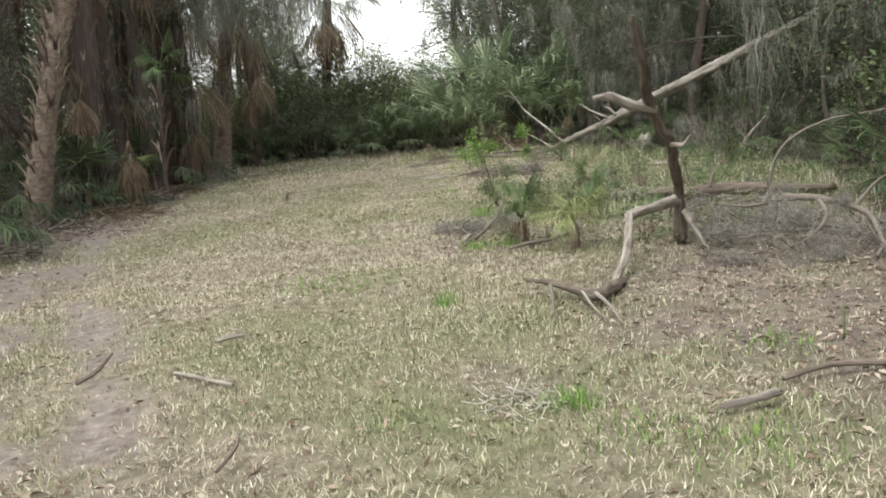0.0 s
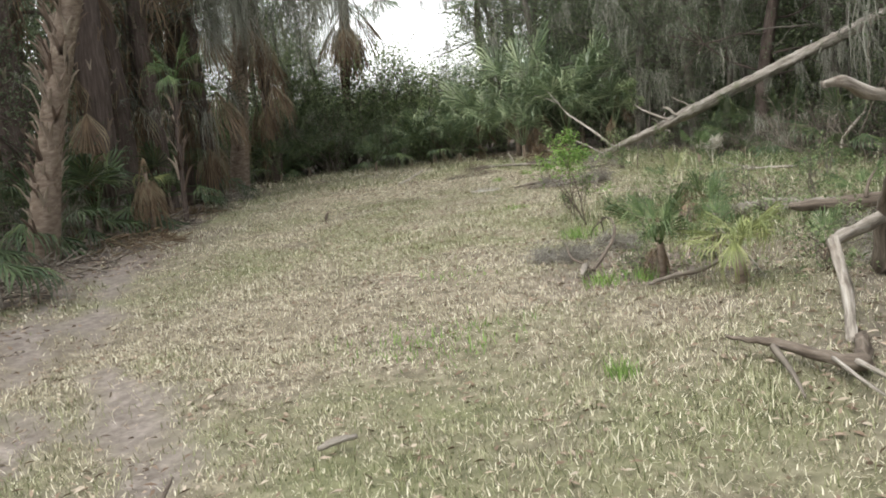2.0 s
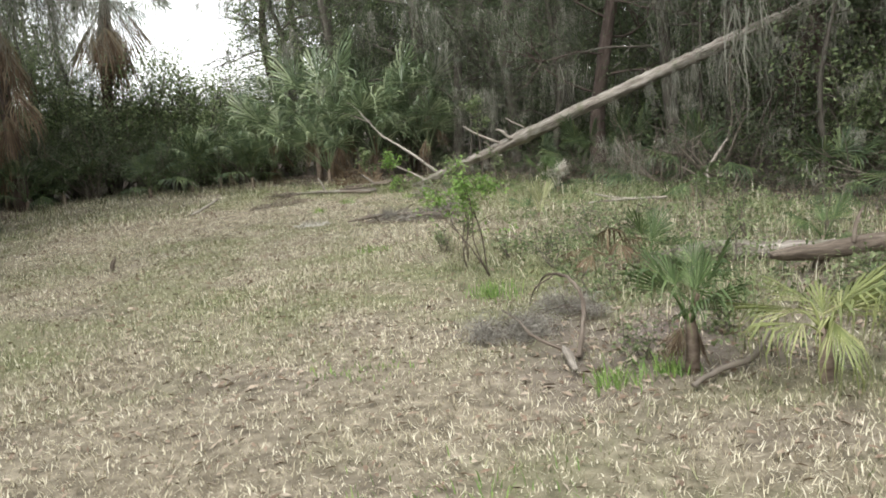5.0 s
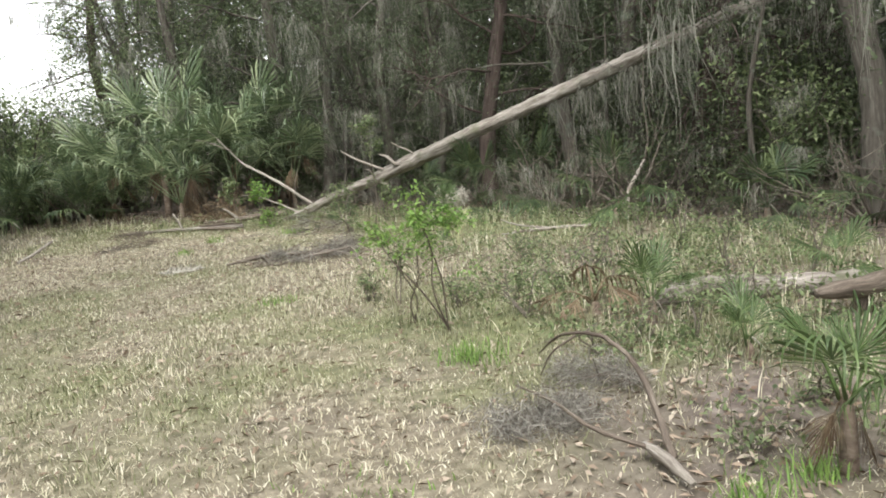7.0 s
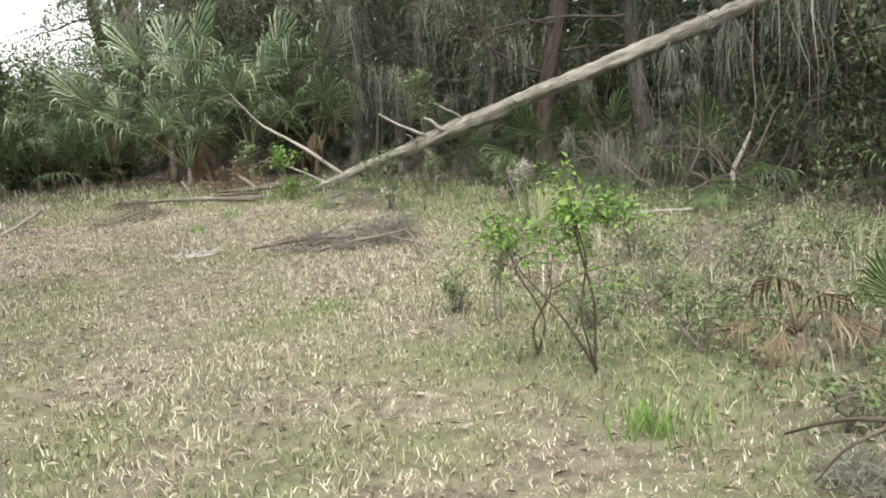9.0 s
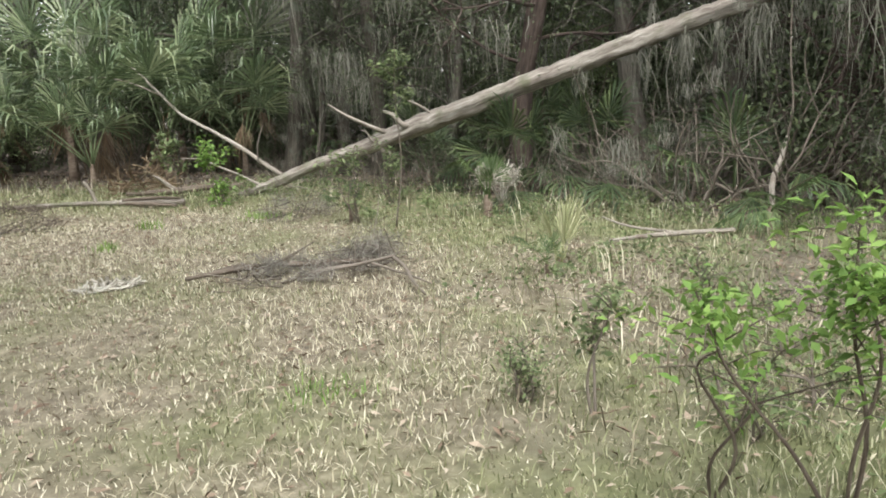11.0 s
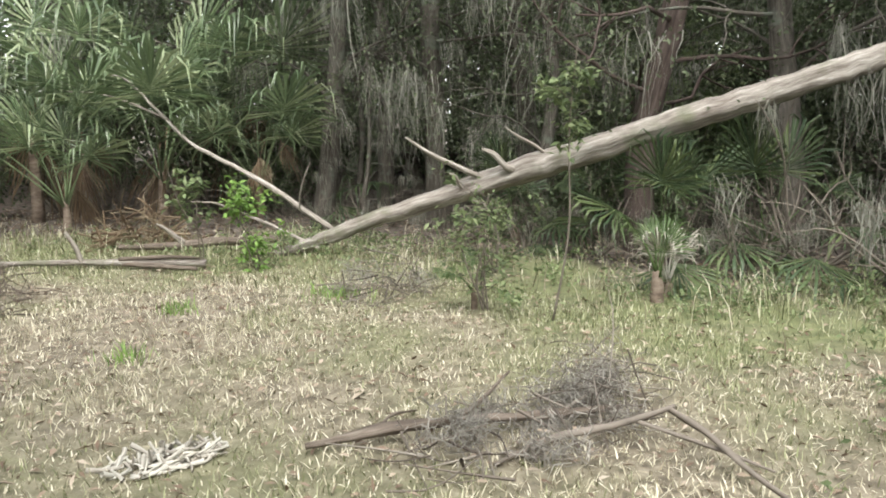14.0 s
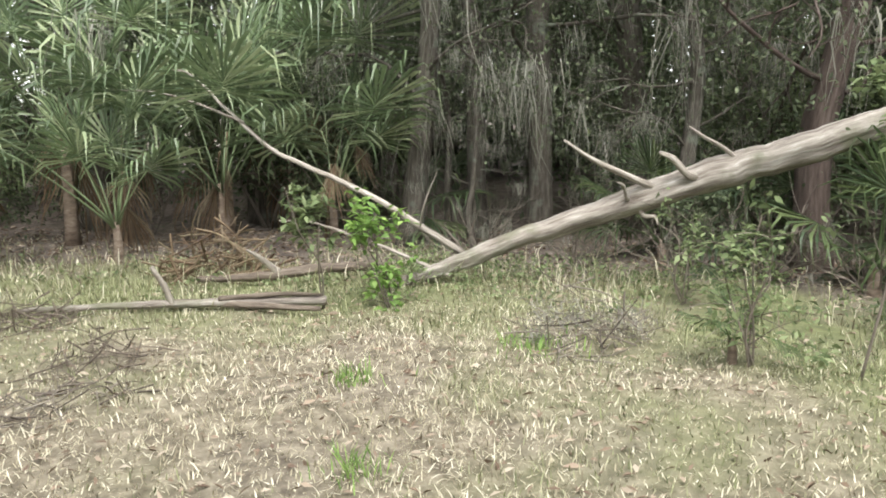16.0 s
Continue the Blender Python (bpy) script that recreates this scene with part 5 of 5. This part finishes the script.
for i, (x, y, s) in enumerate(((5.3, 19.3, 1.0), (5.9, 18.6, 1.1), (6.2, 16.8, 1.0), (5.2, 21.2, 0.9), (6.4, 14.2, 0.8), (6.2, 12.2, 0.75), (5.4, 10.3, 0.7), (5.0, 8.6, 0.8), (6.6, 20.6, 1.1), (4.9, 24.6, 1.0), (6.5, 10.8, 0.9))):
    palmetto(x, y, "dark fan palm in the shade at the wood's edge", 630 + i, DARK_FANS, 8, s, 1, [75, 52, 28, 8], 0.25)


# ---- saplings, vines and weeds ----
def sapling(x, y, label, seed, h, lean, leaf_n, leaf_len, stems=2, bare=0.45, name="sapling", mat=None, spread=0.22, z=None):
    rng = np.random.default_rng(seed)
    ob = thing(name, (x, y, gz(x, y) if z is None else z), label, "young plant")
    gl, clouds = Geo(), []
    for i in range(stems):
        gs = Geo()
        end = np.array([lean[0] + rng.normal(0, spread * 0.7), lean[1] + rng.normal(0, spread * 0.7), h * (1 - 0.3 * i / stems)])
        line = spline([(0.02 * i, 0, -0.03), end * 0.35 + rng.normal(0, 0.03, 3), end * 0.7 + rng.normal(0, 0.04, 3), end], 14)
        tube(gs, line, [0.008, 0.006, 0.003], 5, 0.1, rng)
        for k in range(6):
            j = int(rng.uniform(bare, 1) * 13)
            e = line[j] + rng.normal(0, spread, 3) * np.array([1, 1, 0.5]) + np.array([0, 0, 0.05])
            tw = spline([line[j], (line[j] + e) / 2 + np.array([0, 0, 0.03]), e], 6)
            tube(gs, tw, [0.003, 0.0015], 4, cap=False, rng=rng)
            clouds.append(tw[2:])
        clouds.append(line[8:])
        tagged(part("stem", gs, BROWN_WOOD if mat is None else TWIG, ob), kind="stuff")
    cloud = np.concatenate(clouds)
    buds = cloud[rng.integers(len(cloud), size=max(4, leaf_n // 12))]
    at = buds[rng.integers(len(buds), size=leaf_n)] + rng.normal(0, 0.04, (leaf_n, 3))
    leaves(gl, at, leaf_len, leaf_len * 0.48, rng, 0.45, 0.1)
    part("foliage", gl, mat or LEAF_LIGHT, ob)
    return ob


sapling(0.82, 12.32, "bright green sapling with thin brown stems in dry grass", 701, 1.08, (-0.33, -0.06), 1000, 0.046, 3, 0.66, spread=0.18)
sapling(0.75, 12.75, "second thin green sapling in dry grass", 702, 0.6, (0.0, 0.0), 70, 0.055, 2)
sapling(1.0, 13.57, "small dull green sapling in grass", 704, 0.55, (0.02, 0.0), 190, 0.05, 2, 0.5, mat=LEAF_MID, spread=0.12)
sapling(0.88, 13.9, "low dark green weed bush in dry grass", 705, 0.22, (0, 0), 420, 0.03, 5, 0.1, mat=LEAF_MID, spread=0.08)
sapling(2.75, 18.9, "leafy green shrub under the fallen tree", 706, 0.85, (0, 0), 420, 0.06, 5, 0.1, mat=LEAF_MID)
sapling(2.92, 18.36, "tall thin-stemmed sapling with green leaves at its top", 707, 1.85, (-0.05, 0.0), 300, 0.07, 1, 0.66, "sapling", LEAF_MID, 0.13)
sapling(2.3, 21.6, "green vine with pale leaves climbing over the fallen tree's foot", 708, 0.85, (-0.15, 0.1), 420, 0.08, 4, 0.05, "vine", LEAF_LIGHT, 0.16)
sapling(1.9, 21.9, "pale-leaved vine hanging on a dead branch", 709, 0.95, (-0.25, 0.1), 170, 0.09, 2, 0.6, "vine", LEAF_MID, 0.2)
sapling(3.9, 20.1, "leafy weeds under the fallen tree", 710, 0.7, (0, 0), 260, 0.06, 4, 0.1, mat=LEAF_MID)
for i, (x, y, h) in enumerate(((1.3, 13.0, 0.25), (1.45, 12.2, 0.35), (1.7, 11.2, 0.4), (1.25, 11.2, 0.3), (3.2, 13.4, 0.6), (2.7, 12.9, 0.5), (3.6, 12.2, 0.7), (2.4, 13.6, 0.4), (4.4, 13.6, 0.8), (3.0, 14.6, 0.4), (4.3, 11.9, 0.9), (4.6, 14.5, 0.6), (1.5, 9.6, 0.35), (0.75, 9.35, 0.2), (1.9, 10.9, 0.4), (2.6, 11.2, 0.5), (1.75, 13.0, 0.3), (2.1, 12.7, 0.3), (2.0, 8.5, 0.3), (2.7, 9.7, 0.45))):
    sapling(x, y, "mid-green weeds in the rough grass", 720 + i, h * 0.85, (0, 0), 190, 0.045, 3, 0.1, "weed", LEAF_MID, 0.17)


def tuft(x, y, label, seed, n, h, spread, mat=None):
    rng = np.random.default_rng(seed)
    ob = thing("grass_tuft", (x, y, gz(x, y)), label, "weed")
    g = Geo()
    b = np.stack([rng.normal(0, spread, n), rng.normal(0, spread, n), np.zeros(n) - 0.005], -1)
    blades(g, b, np.full(n, h), 0.007, np.full(n, 0.45), rng)
    tagged(part("turf", g, mat or LEAF_LIGHT, ob), kind="stuff")


for i, (x, y, n, h, s) in enumerate(((0.6, 4.2, 130, 0.11, 0.07), (0.9, 3.8, 200, 0.07, 0.14), (1.95, 4.95, 120, 0.08, 0.12), (1.35, 3.55, 220, 0.06, 0.2), (-1.1, 7.7, 320, 0.07, 0.3), (0.0, 6.7, 90, 0.13, 0.05), (0.6, 11.6, 160, 0.16, 0.12), (0.4, 9.0, 110, 0.14, 0.09), (-0.9, 10.0, 120, 0.06, 0.2), (0.3, 19.2, 80, 0.1, 0.08), (1.0, 20.2, 80, 0.12, 0.08), (2.2, 20.0, 120, 0.12, 0.12), (0.2, 14.5, 90, 0.08, 0.1), (0.75, 9.0, 80, 0.15, 0.06))):
    tuft(x, y, "bright green tuft of grass among dry grass", 760 + i, n, h, s)
branch("stem", "single dark green upright stem in leaf litter", [(2.33, 4.92, -0.02), (2.335, 4.92, 0.1), (2.33, 4.93, 0.2)], [0.007, 0.006, 0.005], LEAF_MID, "weed", seed=30, n=6)
branch("stem", "small dark weed stem in the far grass", [(-2.75, 15.6, 0.0), (-2.74, 15.6, 0.08), (-2.7, 15.6, 0.16)], [0.02, 0.03, 0.012], BROWN_WOOD, "weed", seed=31, n=6)


def rough_undergrowth():
    """Low herbs, dead stalks and dull grass on the wooded side of the clearing, too many to count."""
    rng = np.random.default_rng(95)
    n = 7000
    x, y = rng.uniform(0.5, 6.0, n), rng.uniform(8.2, 24.5, n)
    o = outside(x, y)
    near = np.clip((x - 0.5 - 0.25 * np.abs(y - 11.5)) / 0.9, 0, 1) * (y < 16)
    dens = np.maximum(np.exp(-((o + 0.35) / 0.75) ** 2), 0.8 * near) * np.clip(0.55 + 0.6 * wave(x, y, 0.8, 5), 0, 1)
    keep = (rng.uniform(0, 1, n) < dens) & (o < 1.0)
    x, y = x[keep], y[keep]
    herb, stalk = Geo(), Geo()
    tint = rng.uniform(0, 0.9, len(x))
    for k, (a, b) in enumerate(zip(x, y)):
        c = np.array([a, b, gz(a, b)])
        if k % 3:
            m = int(rng.integers(8, 20))
            h = rng.uniform(0.06, 0.26)
            leaves(herb, c + rng.normal(0, 1, (m, 3)) * np.array([0.06, 0.06, 0]) + np.array([0, 0, 1]) * rng.uniform(0.02, h, (m, 1)), 0.05, 0.024, rng, 0.35, 0.0)
        else:
            m = int(rng.integers(4, 10))
            blades(stalk, c + rng.normal(0, 0.05, (m, 3)) * np.array([1, 1, 0]), np.full(m, rng.uniform(0.12, 0.34)), 0.006, np.full(m, 0.4), rng, np.full(m, tint[k]), 0.6)
    wild = thing("undergrowth", (0, 0, 0), "dull green herbs and dead stalks in rough grass", "undergrowth", kind="stuff")
    tagged(part("herbs", herb, LEAF_MID, wild), kind="stuff")
    tagged(part("stalks", stalk.mesh("stalks", GRASS, attr_name="green"), None, wild), kind="stuff")


rough_undergrowth()


def leaf_litter():
    rng = np.random.default_rng(91)
    g = Geo()
    n = 60000
    x, y = rng.uniform(-9, 8, n), rng.uniform(1.5, 29, n)
    o = outside(x, y)
    keep = (rng.uniform(0, 1, n) < litter(x, y)) & (o < 2.5)
    x, y = x[keep], y[keep]
    leaves(g, np.stack([x, y, ground_z(x, y) + 0.008 + rng.uniform(0, 0.02, len(x))], -1), 0.075, 0.026, rng, 0.85, 0.05)
    n = 9000
    x, y = rng.uniform(-4, 4.2, n), rng.uniform(2, 23, n)
    keep = outside(x, y) < -0.2
    x, y = x[keep], y[keep]
    leaves(g, np.stack([x, y, ground_z(x, y) + 0.015 + rng.uniform(0, 0.02, len(x))], -1), 0.06, 0.018, rng, 0.8, 0.0)
    tagged(new("leaf_litter", g.mesh("leaf_litter", LITTER)), "dry brown fallen leaves scattered on the ground", "leaves", kind="stuff")


leaf_litter()
